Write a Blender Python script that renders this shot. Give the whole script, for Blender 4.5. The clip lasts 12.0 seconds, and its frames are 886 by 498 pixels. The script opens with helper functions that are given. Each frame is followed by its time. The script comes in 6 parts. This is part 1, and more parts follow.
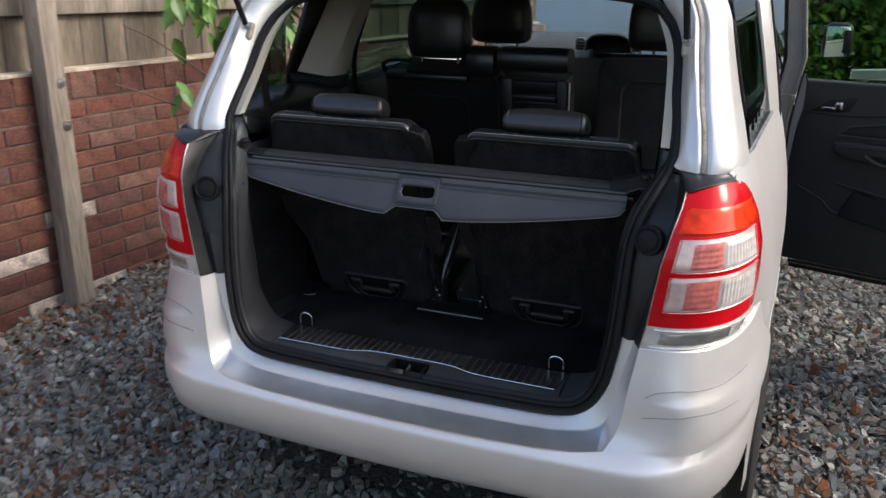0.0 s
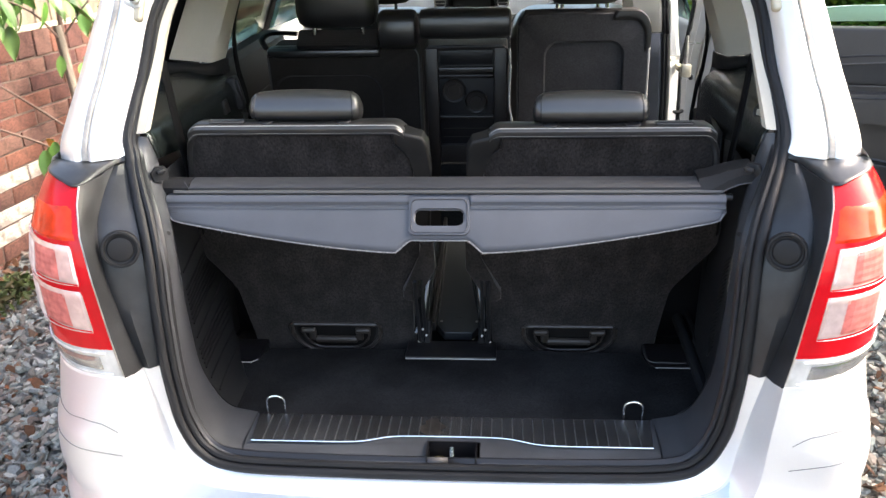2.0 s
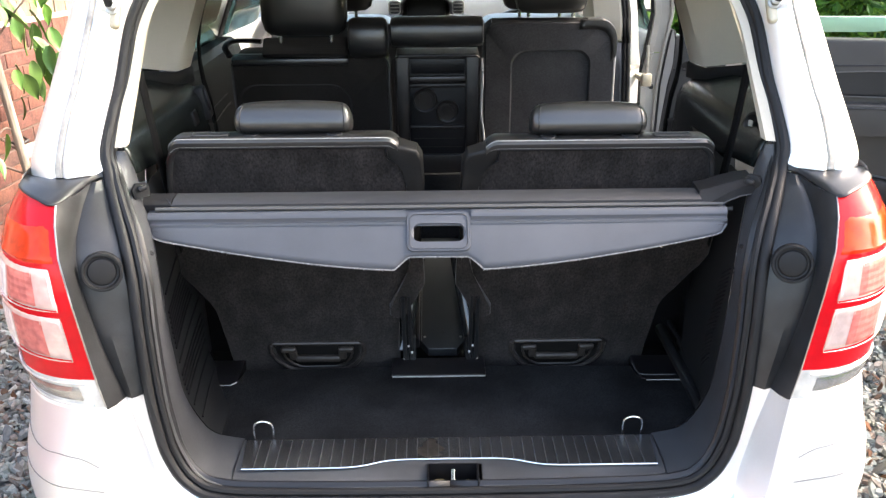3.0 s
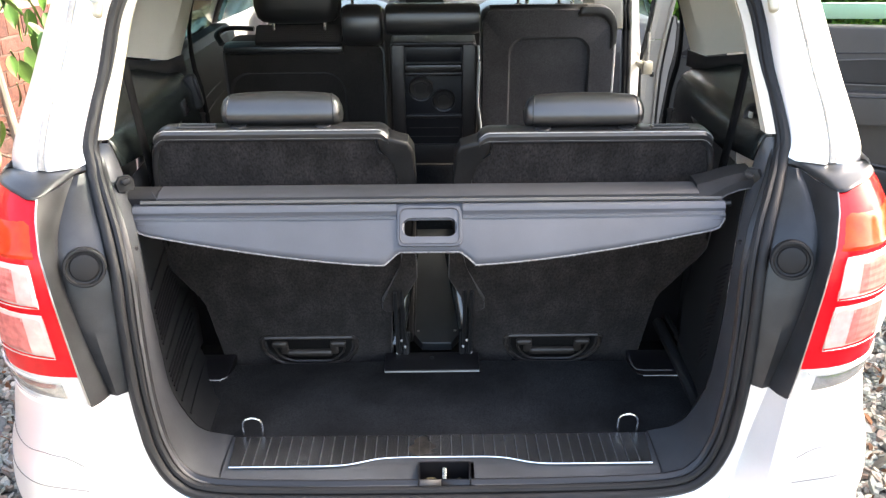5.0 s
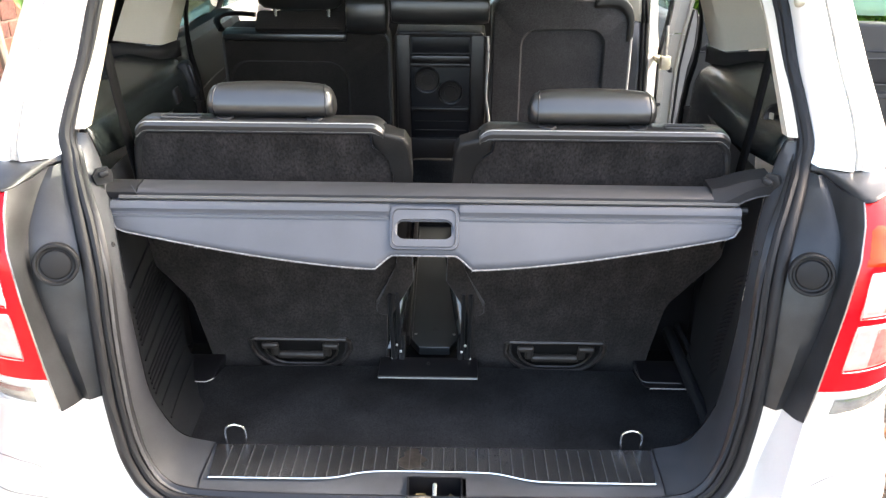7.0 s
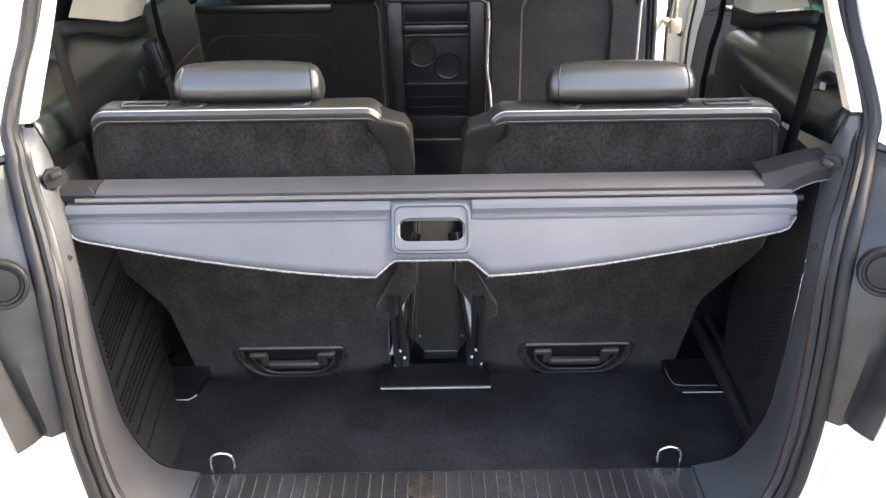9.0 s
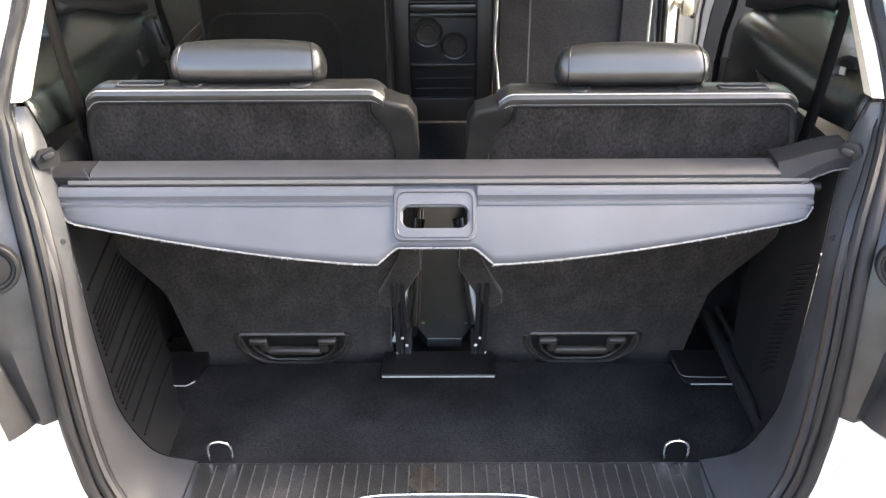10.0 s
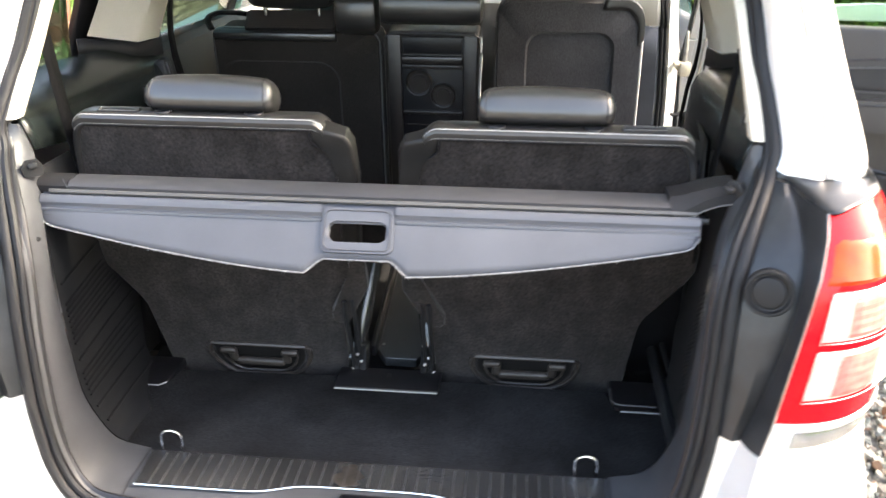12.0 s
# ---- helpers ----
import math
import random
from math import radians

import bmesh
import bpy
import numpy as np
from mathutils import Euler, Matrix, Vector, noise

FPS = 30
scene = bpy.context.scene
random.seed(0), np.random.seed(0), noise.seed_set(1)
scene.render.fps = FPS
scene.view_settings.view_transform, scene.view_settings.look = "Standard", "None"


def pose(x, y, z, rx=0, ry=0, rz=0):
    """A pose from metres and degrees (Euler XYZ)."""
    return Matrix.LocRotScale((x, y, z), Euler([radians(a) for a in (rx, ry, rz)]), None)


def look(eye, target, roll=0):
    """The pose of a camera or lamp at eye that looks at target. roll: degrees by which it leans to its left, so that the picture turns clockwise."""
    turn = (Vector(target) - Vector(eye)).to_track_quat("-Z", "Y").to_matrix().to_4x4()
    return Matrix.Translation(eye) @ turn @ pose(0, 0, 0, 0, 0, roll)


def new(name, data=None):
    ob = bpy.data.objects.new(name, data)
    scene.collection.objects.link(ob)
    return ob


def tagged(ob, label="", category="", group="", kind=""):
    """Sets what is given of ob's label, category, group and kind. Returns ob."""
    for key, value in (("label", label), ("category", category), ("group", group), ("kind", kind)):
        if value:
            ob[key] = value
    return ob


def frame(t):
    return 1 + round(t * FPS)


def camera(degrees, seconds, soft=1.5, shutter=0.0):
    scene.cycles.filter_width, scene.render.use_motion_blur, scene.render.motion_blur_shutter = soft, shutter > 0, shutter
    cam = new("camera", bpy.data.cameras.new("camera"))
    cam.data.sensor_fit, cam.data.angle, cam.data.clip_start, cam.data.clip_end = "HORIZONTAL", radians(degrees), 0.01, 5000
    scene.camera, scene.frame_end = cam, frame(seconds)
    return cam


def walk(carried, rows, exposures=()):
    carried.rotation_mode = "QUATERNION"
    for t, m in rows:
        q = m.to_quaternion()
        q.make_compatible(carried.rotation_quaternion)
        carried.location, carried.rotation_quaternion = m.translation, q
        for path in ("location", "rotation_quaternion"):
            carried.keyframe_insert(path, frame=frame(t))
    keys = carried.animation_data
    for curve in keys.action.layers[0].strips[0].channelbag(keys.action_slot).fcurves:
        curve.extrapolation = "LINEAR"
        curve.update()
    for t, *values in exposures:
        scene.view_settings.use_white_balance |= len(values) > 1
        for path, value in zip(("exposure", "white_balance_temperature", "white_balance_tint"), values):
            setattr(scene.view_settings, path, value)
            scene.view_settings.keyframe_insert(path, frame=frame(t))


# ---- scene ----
cam = camera(55.7, 12.0, soft=1.35, shutter=0.5)
PATH = [
    (0, (0.836, -1.727, 1.675), (0.113, 0.017, 1.013), -0.2),
    (0.5, (0.58, -1.598, 1.66), (0.028, 0.199, 0.978), -1.4),
    (1, (0.354, -1.503, 1.657), (0.002, 0.339, 0.963), -1.6),
    (1.5, (0.242, -1.373, 1.649), (-0.029, 0.466, 0.912), -1.1),
    (2, (0.106, -1.308, 1.651), (-0.04, 0.534, 0.886), -1.5),
    (2.5, (-0.023, -1.293, 1.653), (-0.048, 0.555, 0.888), -1.2),
    (3, (-0.026, -1.259, 1.651), (-0.003, 0.594, 0.897), -0.4),
    (5, (-0.004, -1.221, 1.654), (0.011, 0.618, 0.868), -0.4),
    (5.5, (0.001, -1.212, 1.655), (0.011, 0.625, 0.865), -0.4),
    (6, (0.001, -1.205, 1.654), (0.003, 0.629, 0.855), -0.5),
    (6.5, (0.013, -1.174, 1.65), (0.0, 0.656, 0.844), -0.4),
    (7, (0.031, -1.129, 1.639), (0.009, 0.701, 0.832), 0.5),
    (7.2, (0.022, -1.107, 1.635), (0.002, 0.72, 0.823), 0.6),
    (9, (-0.001, -0.936, 1.607), (0.001, 0.863, 0.733), -0.8),
    (9.5, (0.004, -0.909, 1.602), (-0.003, 0.877, 0.701), -0.5),
    (10, (0.001, -0.899, 1.598), (-0.01, 0.88, 0.685), -0.4),
    (10.5, (-0.002, -0.907, 1.6), (-0.013, 0.869, 0.68), -0.3),
    (11, (-0.01, -0.939, 1.593), (-0.024, 0.844, 0.687), -0.6),
    (11.5, (0.019, -0.994, 1.599), (-0.015, 0.811, 0.738), -1.0),
    (12, (0.236, -1.043, 1.595), (0.058, 0.79, 0.815), 0.2),
]
walk(cam, [(t, look(eye, target, roll)) for t, eye, target, roll in PATH],
     [(0.0, -0.28, 6550, 13), (0.5, 0.48, 6800, 13), (1.0, 0.90, 6900, 13), (1.5, 1.32, 7000, 12), (2.0, 1.64, 7100, 12), (2.5, 1.80, 7200, 12),
      (5.0, 2.16, 7300, 12), (7.0, 2.34, 7450, 12), (9.0, 2.68, 7700, 14), (11.0, 2.70, 7750, 14), (12.0, 2.54, 7750, 12)])

# ---- light: hazy sun beyond the car, wide bright sky ----
world = bpy.data.worlds.new("sky")
scene.world = world
world.use_nodes = True
wn = world.node_tree.nodes
sky = wn.new("ShaderNodeTexSky")
sky.sky_type = "NISHITA"
sky.sun_disc = False
sky.sun_elevation, sky.sun_rotation = radians(38.7), radians(78)
sky.air_density, sky.dust_density, sky.ozone_density = 1.0, 4.0, 1.0
wn["Background"].inputs["Strength"].default_value = 0.30
world.node_tree.links.new(sky.outputs[0], wn["Background"].inputs["Color"])
sun = new("sun", bpy.data.lights.new("sun", "SUN"))
sun.data.energy, sun.data.angle, sun.data.color = 2.2, radians(20), (1.0, 0.985, 0.965)
sun.matrix_world = look((4.4, 0.93, 3.6), (0, 0, 0))


# ---- materials ----
def shader(name, base, rough=0.5, metal=0.0, coat=0.0, grain=0.0, grain_scale=400.0, relief=0.0, stain=0.0, stain_scale=6.0,
           transmission=0.0, spec=0.5, island=0.0, each=0.0, tint=None, sheen=0.0, stretch=None):
    m = bpy.data.materials.new(name)
    m.use_nodes = True
    nt = m.node_tree
    b = nt.nodes["Principled BSDF"]
    b.inputs["Base Color"].default_value = (*base, 1)
    b.inputs["Roughness"].default_value = rough
    b.inputs["Metallic"].default_value = metal
    b.inputs["Coat Weight"].default_value = coat
    b.inputs["Coat Roughness"].default_value = 0.06
    b.inputs["Transmission Weight"].default_value = transmission
    b.inputs["Specular IOR Level"].default_value = spec
    b.inputs["Sheen Weight"].default_value = sheen
    co = nt.nodes.new("ShaderNodeTexCoord").outputs["Object"]
    if stretch:
        vm = nt.nodes.new("ShaderNodeVectorMath")
        vm.operation = "MULTIPLY"
        vm.inputs[1].default_value = stretch
        nt.links.new(co, vm.inputs[0])
        co = vm.outputs[0]

    def noise_tex(scale, detail=4.0):
        n = nt.nodes.new("ShaderNodeTexNoise")
        n.inputs["Scale"].default_value, n.inputs["Detail"].default_value = scale, detail
        nt.links.new(co, n.inputs["Vector"])
        return n.outputs["Fac"]

    def ramp(fac, lo, hi):
        r = nt.nodes.new("ShaderNodeMapRange")
        r.inputs["From Min"].default_value, r.inputs["From Max"].default_value = 0.3, 0.7
        r.inputs["To Min"].default_value, r.inputs["To Max"].default_value = lo, hi
        nt.links.new(fac, r.inputs["Value"])
        return r.outputs["Result"]

    def times(a, c):
        x = nt.nodes.new("ShaderNodeMath")
        x.operation = "MULTIPLY"
        nt.links.new(a, x.inputs[0])
        nt.links.new(c, x.inputs[1])
        return x.outputs[0]

    val = None
    if grain:
        val = ramp(noise_tex(grain_scale, 2), 1 - grain, 1 + grain)
    if stain:
        s = ramp(noise_tex(stain_scale, 6), 1 - stain, 1 + stain)
        val = times(val, s) if val else s
    for amount, socket in ((island, "Random Per Island"), (each, "Random")):
        if amount:
            src = nt.nodes.new("ShaderNodeNewGeometry" if socket == "Random Per Island" else "ShaderNodeObjectInfo")
            r = nt.nodes.new("ShaderNodeMapRange")
            r.inputs["To Min"].default_value, r.inputs["To Max"].default_value = 1 - amount, 1 + amount
            nt.links.new(src.outputs[socket], r.inputs["Value"])
            val = times(val, r.outputs["Result"]) if val else r.outputs["Result"]
            if tint:
                rp = nt.nodes.new("ShaderNodeValToRGB")
                el = rp.color_ramp.elements
                while len(el) < len(tint):
                    el.new(0.5)
                for i, c in enumerate(tint):
                    el[i].position, el[i].color = i / max(1, len(tint) - 1), (*c, 1)
                h = nt.nodes.new("ShaderNodeMath")
                h.operation = "FRACT"
                k = nt.nodes.new("ShaderNodeMath")
                k.operation = "MULTIPLY"
                k.inputs[1].default_value = 7.31
                nt.links.new(src.outputs[socket], k.inputs[0])
                nt.links.new(k.outputs[0], h.inputs[0])
                nt.links.new(h.outputs[0], rp.inputs["Fac"])
                tint_out = rp.outputs["Color"]
    if val or tint:
        mx = nt.nodes.new("ShaderNodeMix")
        mx.data_type, mx.blend_type = "RGBA", "MULTIPLY"
        mx.inputs["Factor"].default_value = 1.0
        mx.inputs[6].default_value = (*base, 1)
        if tint:
            nt.links.new(tint_out, mx.inputs[6])
        if val:
            nt.links.new(val, mx.inputs[7])
        else:
            mx.inputs[7].default_value = (1, 1, 1, 1)
        nt.links.new(mx.outputs[2], b.inputs["Base Color"])
    if relief:
        bp = nt.nodes.new("ShaderNodeBump")
        bp.inputs["Strength"].default_value, bp.inputs["Distance"].default_value = 0.6, relief
        nt.links.new(noise_tex(grain_scale, 3), bp.inputs["Height"])
        nt.links.new(bp.outputs["Normal"], b.inputs["Normal"])
    return m


SILVER = shader("silver_paint", (0.90, 0.888, 0.872), 0.32, 0.55, 0.12, 0.03, 900, 0.0, 0.04, 5)
PLASTIC = shader("dark_grey_plastic", (0.042, 0.0445, 0.050), 0.47, grain=0.14, grain_scale=900, relief=0.0004, stain=0.22, stain_scale=14, spec=0.7)
BLACK = shader("black_plastic", (0.007, 0.007, 0.0085), 0.40, grain=0.1, grain_scale=700, relief=0.0003, stain=0.15, stain_scale=8)
RUBBER = shader("black_rubber", (0.0085, 0.0085, 0.0095), 0.55, stain=0.3, stain_scale=14, spec=0.35)
CARPET = shader("black_boot_carpet", (0.0160, 0.0164, 0.0174), 1.0, grain=0.55, grain_scale=420, relief=0.001, stain=0.45, stain_scale=7, spec=0.08)
FELT = shader("brownish_black_seat_back_felt", (0.0190, 0.0163, 0.0155), 1.0, grain=0.5, grain_scale=260, relief=0.0008, stain=0.42, stain_scale=24, spec=0.1, sheen=0.15, stretch=(1, 1, .55))
LEATHER = shader("black_leather", (0.0165, 0.0162, 0.0164), 0.33, grain=0.12, grain_scale=700, relief=0.00015, stain=0.15, stain_scale=18, spec=1.0)
SEATSIDE = shader("matt_black_vinyl", (0.0090, 0.0087, 0.0086), 0.5, grain=0.2, grain_scale=300, relief=0.0005, stain=0.3, stain_scale=12, spec=0.3)
BLIND = shader("grey_vinyl", (0.066, 0.071, 0.084), 0.55, grain=0.06, grain_scale=900, relief=0.0002, stain=0.16, stain_scale=6)
BLIND_DARK = shader("dark_grey_vinyl", (0.031, 0.032, 0.037), 0.45, grain=0.06, grain_scale=900, stain=0.1, stain_scale=12)
WALLP = shader("dark_ribbed_plastic", (0.0135, 0.0145, 0.0160), 0.45, grain=0.12, grain_scale=600, relief=0.0003, stain=0.2, stain_scale=9)
SURROUND = shader("scuffed_black_plastic", (0.020, 0.0208, 0.0225), 0.36, grain=0.14, grain_scale=500, relief=0.0003, stain=0.55, stain_scale=16, spec=0.55)
CHROME = shader("bright_metal", (0.75, 0.75, 0.74), 0.18, 1.0)
STEEL = shader("dull_steel", (0.45, 0.44, 0.42), 0.4, 1.0, stain=0.3, stain_scale=40)
BEIGE = shader("beige_pillar_trim", (0.55, 0.505, 0.42), 0.7, grain=0.05, grain_scale=600, stain=0.06)
FELT_GREY = shader("charcoal_seat_back_felt", (0.045, 0.045, 0.048), 1.0, grain=0.35, grain_scale=450, relief=0.0006, stain=0.2, stain_scale=9, spec=0.1, sheen=0.15)
FELT_BROWN = shader("brown_black_seat_felt", (0.024, 0.0205, 0.018), 1.0, grain=0.35, grain_scale=450, relief=0.0006, stain=0.2, stain_scale=9, spec=0.1, sheen=0.15)
# greenish base: the side windows' sheen on the trim put into its colour
QUARTER = shader("satin_trim_with_green_sheen", (0.0085, 0.0115, 0.0112), 0.24, grain=0.10, grain_scale=700, relief=0.0003, stain=0.15, stain_scale=8)
PLATE = shader("worn_black_scuff_plastic", (0.030, 0.031, 0.032), 0.24, grain=0.12, grain_scale=300, relief=0.0003, stain=0.35, stain_scale=11, spec=1.0)
# sky reflection on the bumper step, put into a bluish colour
STEP_SHEEN = shader("bluish_step_reflection", (0.66, 0.72, 0.79), 0.34, 0.85, 0.3, 0.04, 600, 0.0, 0.10, 14)
PALE = shader("pale_grey_piping", (0.34, 0.34, 0.33), 0.5)
STITCH = shader("grey_piping", (0.07, 0.07, 0.07), 0.6)
RED = shader("red_lens", (0.64, 0.0045, 0.011), 0.10, 0.0, 0.22, stain=0.10, stain_scale=25, spec=0.22)
AMBER = shader("orange_red_lens", (0.76, 0.040, 0.008), 0.12, 0.1, 0.2, stain=0.35, stain_scale=34, spec=0.25)
# pink base stands for red light thrown into the clear lens
CLEAR = shader("clear_ribbed_lens", (0.86, 0.66, 0.62), 0.22, 0.5, 0.3, stain=0.12, stain_scale=70)
PINK = shader("pink_bulb_filter", (0.66, 0.19, 0.165), 0.25, 0.2, 0.3, stain=0.25, stain_scale=60)
WHITE_REFLECTOR = shader("bright_fluted_reflector", (0.90, 0.86, 0.83), 0.2, 0.4, 0.3, stain=0.14, stain_scale=60)
SMOKE = shader("clear_reversing_lens", (0.72, 0.71, 0.67), 0.1, 0.25, 1.0, stain=0.2, stain_scale=35)
TYRE = shader("tyre_rubber", (0.02, 0.02, 0.02), 0.8, grain=0.2, grain_scale=120, relief=0.002)
GLASS = shader("dark_green_tinted_glass", (0.085, 0.135, 0.112), 0.02, transmission=1.0)
DOOR_GLASS = shader("green_tinted_door_glass", (0.42, 0.56, 0.46), 0.02, transmission=1.0)
SCREEN_GLASS = shader("clear_windscreen_glass", (0.80, 0.90, 0.87), 0.02, transmission=1.0)
for glass in (GLASS, DOOR_GLASS, SCREEN_GLASS):
    glass.node_tree.nodes["Principled BSDF"].inputs["IOR"].default_value = 1.1
GLOSS = shader("glossy_black_plastic", (0.02, 0.022, 0.023), 0.22, stain=0.2, stain_scale=30, spec=1.0)
MATTCAP = shader("matt_black_cap_plastic", (0.010, 0.010, 0.0115), 0.6, grain=0.15, grain_scale=500, relief=0.0003, stain=0.2, stain_scale=20, spec=0.35)
HANDLE = shader("brown_black_moulded_plastic", (0.040, 0.0345, 0.031), 0.42, grain=0.12, grain_scale=600, relief=0.0003, stain=0.25, stain_scale=30)
TRAY = shader("dark_teal_grey_plastic", (0.022, 0.025, 0.0265), 0.42, grain=0.1, grain_scale=600, relief=0.0003, stain=0.15, stain_scale=14)
CONSOLE = shader("brown_black_console_plastic", (0.0145, 0.0115, 0.0102), 0.36, grain=0.12, grain_scale=600, relief=0.0003, stain=0.2, stain_scale=20, spec=0.8)
NET = shader("brown_grey_woven_net", (0.085, 0.072, 0.064), 0.8, grain=0.2, grain_scale=500)
BELT = shader("black_belt_webbing", (0.0055, 0.0055, 0.006), 0.9, grain=0.3, grain_scale=900, spec=0.1)
# the same silver paint, darkened for the weaker light in the doorway
SHADED_SILVER = shader("shaded_silver_paint", (0.27, 0.26, 0.24), 0.5, 0.3, grain=0.03, grain_scale=900, stain=0.12, stain_scale=9)
GREYTRIM = shader("mid_grey_door_pillar_trim", (0.16, 0.16, 0.16), 0.6, grain=0.08, grain_scale=600, stain=0.1)


# ---- mesh helpers ----
BASE = {}


def part(name, bm, mat, parent=None, label="", smooth=True, solid=0.0, crease=36):
    root = parent
    while root is not None and root.parent is not None:
        root = root.parent
    if root is not None and root.name in BASE:
        bm.transform(Matrix.Translation(-BASE[root.name]))
    bmesh.ops.recalc_face_normals(bm, faces=bm.faces)
    for f in bm.faces:
        f.smooth = smooth
    if smooth:
        for e in bm.edges:
            if len(e.link_faces) == 2 and e.calc_face_angle(0.0) > radians(crease):
                e.smooth = False
    me = bpy.data.meshes.new(name)
    bm.to_mesh(me)
    bm.free()
    me.materials.append(mat)
    ob = new(name, me)
    ob.parent = parent
    if solid:
        md = ob.modifiers.new("thickness", "SOLIDIFY")
        md.thickness, md.offset = solid, 0.0
    if label:
        tagged(ob, label)
    return ob


def thing(name, label, category, at=(0, 0, 0), group="", kind=""):
    ob = new(name)
    ob.empty_display_size = 0.05
    ob.location = at
    return tagged(ob, label, category, group, kind)


def based(name, label, category, at, group=""):
    """A thing whose base stands at a place; its parts are still given in the world's metres."""
    ob = thing(name, label, category, at, group)
    BASE[ob.name] = Vector(at)
    return ob


def spline(pts, n):
    """n points at even steps of a Catmull-Rom curve through pts."""
    p = [Vector(q) for q in pts]
    p = [p[0] * 2 - p[1]] + p + [p[-1] * 2 - p[-2]]
    out = []
    segs = len(p) - 3
    for i in range(n):
        u = i / (n - 1) * segs
        k = min(int(u), segs - 1)
        u -= k
        a, b, c, d = p[k:k + 4]
        out.append(0.5 * ((2 * b) + (c - a) * u + (2 * a - 5 * b + 4 * c - d) * u * u + (3 * b - a - 3 * c + d) * u ** 3))
    return out


def loft(rows, bm=None, closed=False, caps=False):
    bm = bm or bmesh.new()
    vs = [[bm.verts.new(p) for p in r] for r in rows]
    for r, s in zip(vs, vs[1:]):
        n = len(r)
        for i in range(n if closed else n - 1):
            j = (i + 1) % n
            try:
                bm.faces.new((r[i], r[j], s[j], s[i]))
            except ValueError:
                pass
    if caps:
        bm.faces.new(vs[0][::-1])
        bm.faces.new(vs[-1])
    return bm


def mirror(pts, s):
    return [Vector((p[0] * s, p[1], p[2])) for p in pts]


def tube(pts, r, sides=8, bm=None, closed=False, flat=1.0):
    """A tube along pts; flat squashes it across."""
    pts = [Vector(p) for p in pts]
    n = len(pts)
    rows = []
    up = Vector((0, 0, 1))
    for i, p in enumerate(pts):
        a = pts[(i - 1) % n] if closed or i else pts[i]
        b = pts[(i + 1) % n] if closed or i < n - 1 else pts[i]
        d = (b - a).normalized()
        side = d.cross(up)
        if side.length < 0.1:
            side = d.cross(Vector((0, 1, 0)))
        side.normalize()
        top = side.cross(d)
        rr = r[i] if isinstance(r, (list, tuple)) else r
        rows.append([p + side * (math.cos(2 * math.pi * k / sides) * rr) + top * (math.sin(2 * math.pi * k / sides) * rr * flat) for k in range(sides)])
    if closed:
        rows.append(rows[0])
    bm = loft(rows, bm, closed=True, caps=not closed)
    if closed:
        bmesh.ops.remove_doubles(bm, verts=bm.verts, dist=1e-6)
    return bm


def box(bm, c, size, rot=(0, 0, 0), bevel=0.0, seg=2, m=None):
    t = m or pose(*c, *rot)
    vs = bmesh.ops.create_cube(bm, size=1.0, matrix=t @ Matrix.Diagonal((*size, 1)))["verts"]
    if bevel:
        es = list({e for v in vs for e in v.link_edges})
        bmesh.ops.bevel(bm, geom=es, offset=bevel, segments=seg, affect="EDGES", profile=0.5)
    return bm


def slab(outline, frame_m, depth, bevel=0.0, seg=2, bm=None):
    """A plate: the outline (u, v) in the plane of frame_m, thick by depth along its z."""
    bm = bm or bmesh.new()
    f = [bm.verts.new(frame_m @ Vector((u, v, 0))) for u, v in outline]
    b = [bm.verts.new(frame_m @ Vector((u, v, -depth))) for u, v in outline]
    top = bm.faces.new(f)
    bm.faces.new(b[::-1])
    n = len(f)
    for i in range(n):
        bm.faces.new((f[i], b[i], b[(i + 1) % n], f[(i + 1) % n]))
    if bevel:
        es = list(top.edges)
        bmesh.ops.bevel(bm, geom=es, offset=bevel, segments=seg, affect="EDGES", profile=0.5)
    return bm


def rounded(w, h, r, n=5):
    """The outline of a rounded rectangle round the origin."""
    out = []
    for cx, cy, a0 in ((w / 2 - r, h / 2 - r, 0), (-w / 2 + r, h / 2 - r, 90), (-w / 2 + r, -h / 2 + r, 180), (w / 2 - r, -h / 2 + r, 270)):
        for i in range(n + 1):
            a = radians(a0 + 90 * i / n)
            out.append((cx + r * math.cos(a), cy + r * math.sin(a)))
    return out


def disc(centre, normal, profile, sides=28, bm=None):
    """A turned piece: profile rows (radius, height) about the normal."""
    q = Vector(normal).to_track_quat("Z", "Y").to_matrix().to_4x4()
    q.translation = centre
    rows = [[q @ Vector((r * math.cos(2 * math.pi * k / sides), r * math.sin(2 * math.pi * k / sides), h)) for k in range(sides)] for r, h in profile]
    return loft(rows, bm, closed=True, caps=True)


def frame_of(origin, u, v):
    """A pose whose x runs along u, y along v (made square), at origin."""
    u, v = Vector(u).normalized(), Vector(v)
    w = u.cross(v).normalized()
    v = w.cross(u)
    m = Matrix((u, v, w)).transposed().to_4x4()
    m.translation = origin
    return m


def lerp(a, b, t):
    return a + (b - a) * t


# ---- the ground, the wall and the fence ----
GROUND = shader("grey_slate_gravel_bed", (0.105, 0.105, 0.097), 0.9, grain=0.6, grain_scale=60, relief=0.02, stain=0.3, stain_scale=2)
bm = bmesh.new()
bmesh.ops.create_grid(bm, x_segments=2, y_segments=2, size=400)
tagged(part("ground", bm, GROUND), "ground sheet of grey slate gravel reaching to the horizon", "ground", kind="structure")

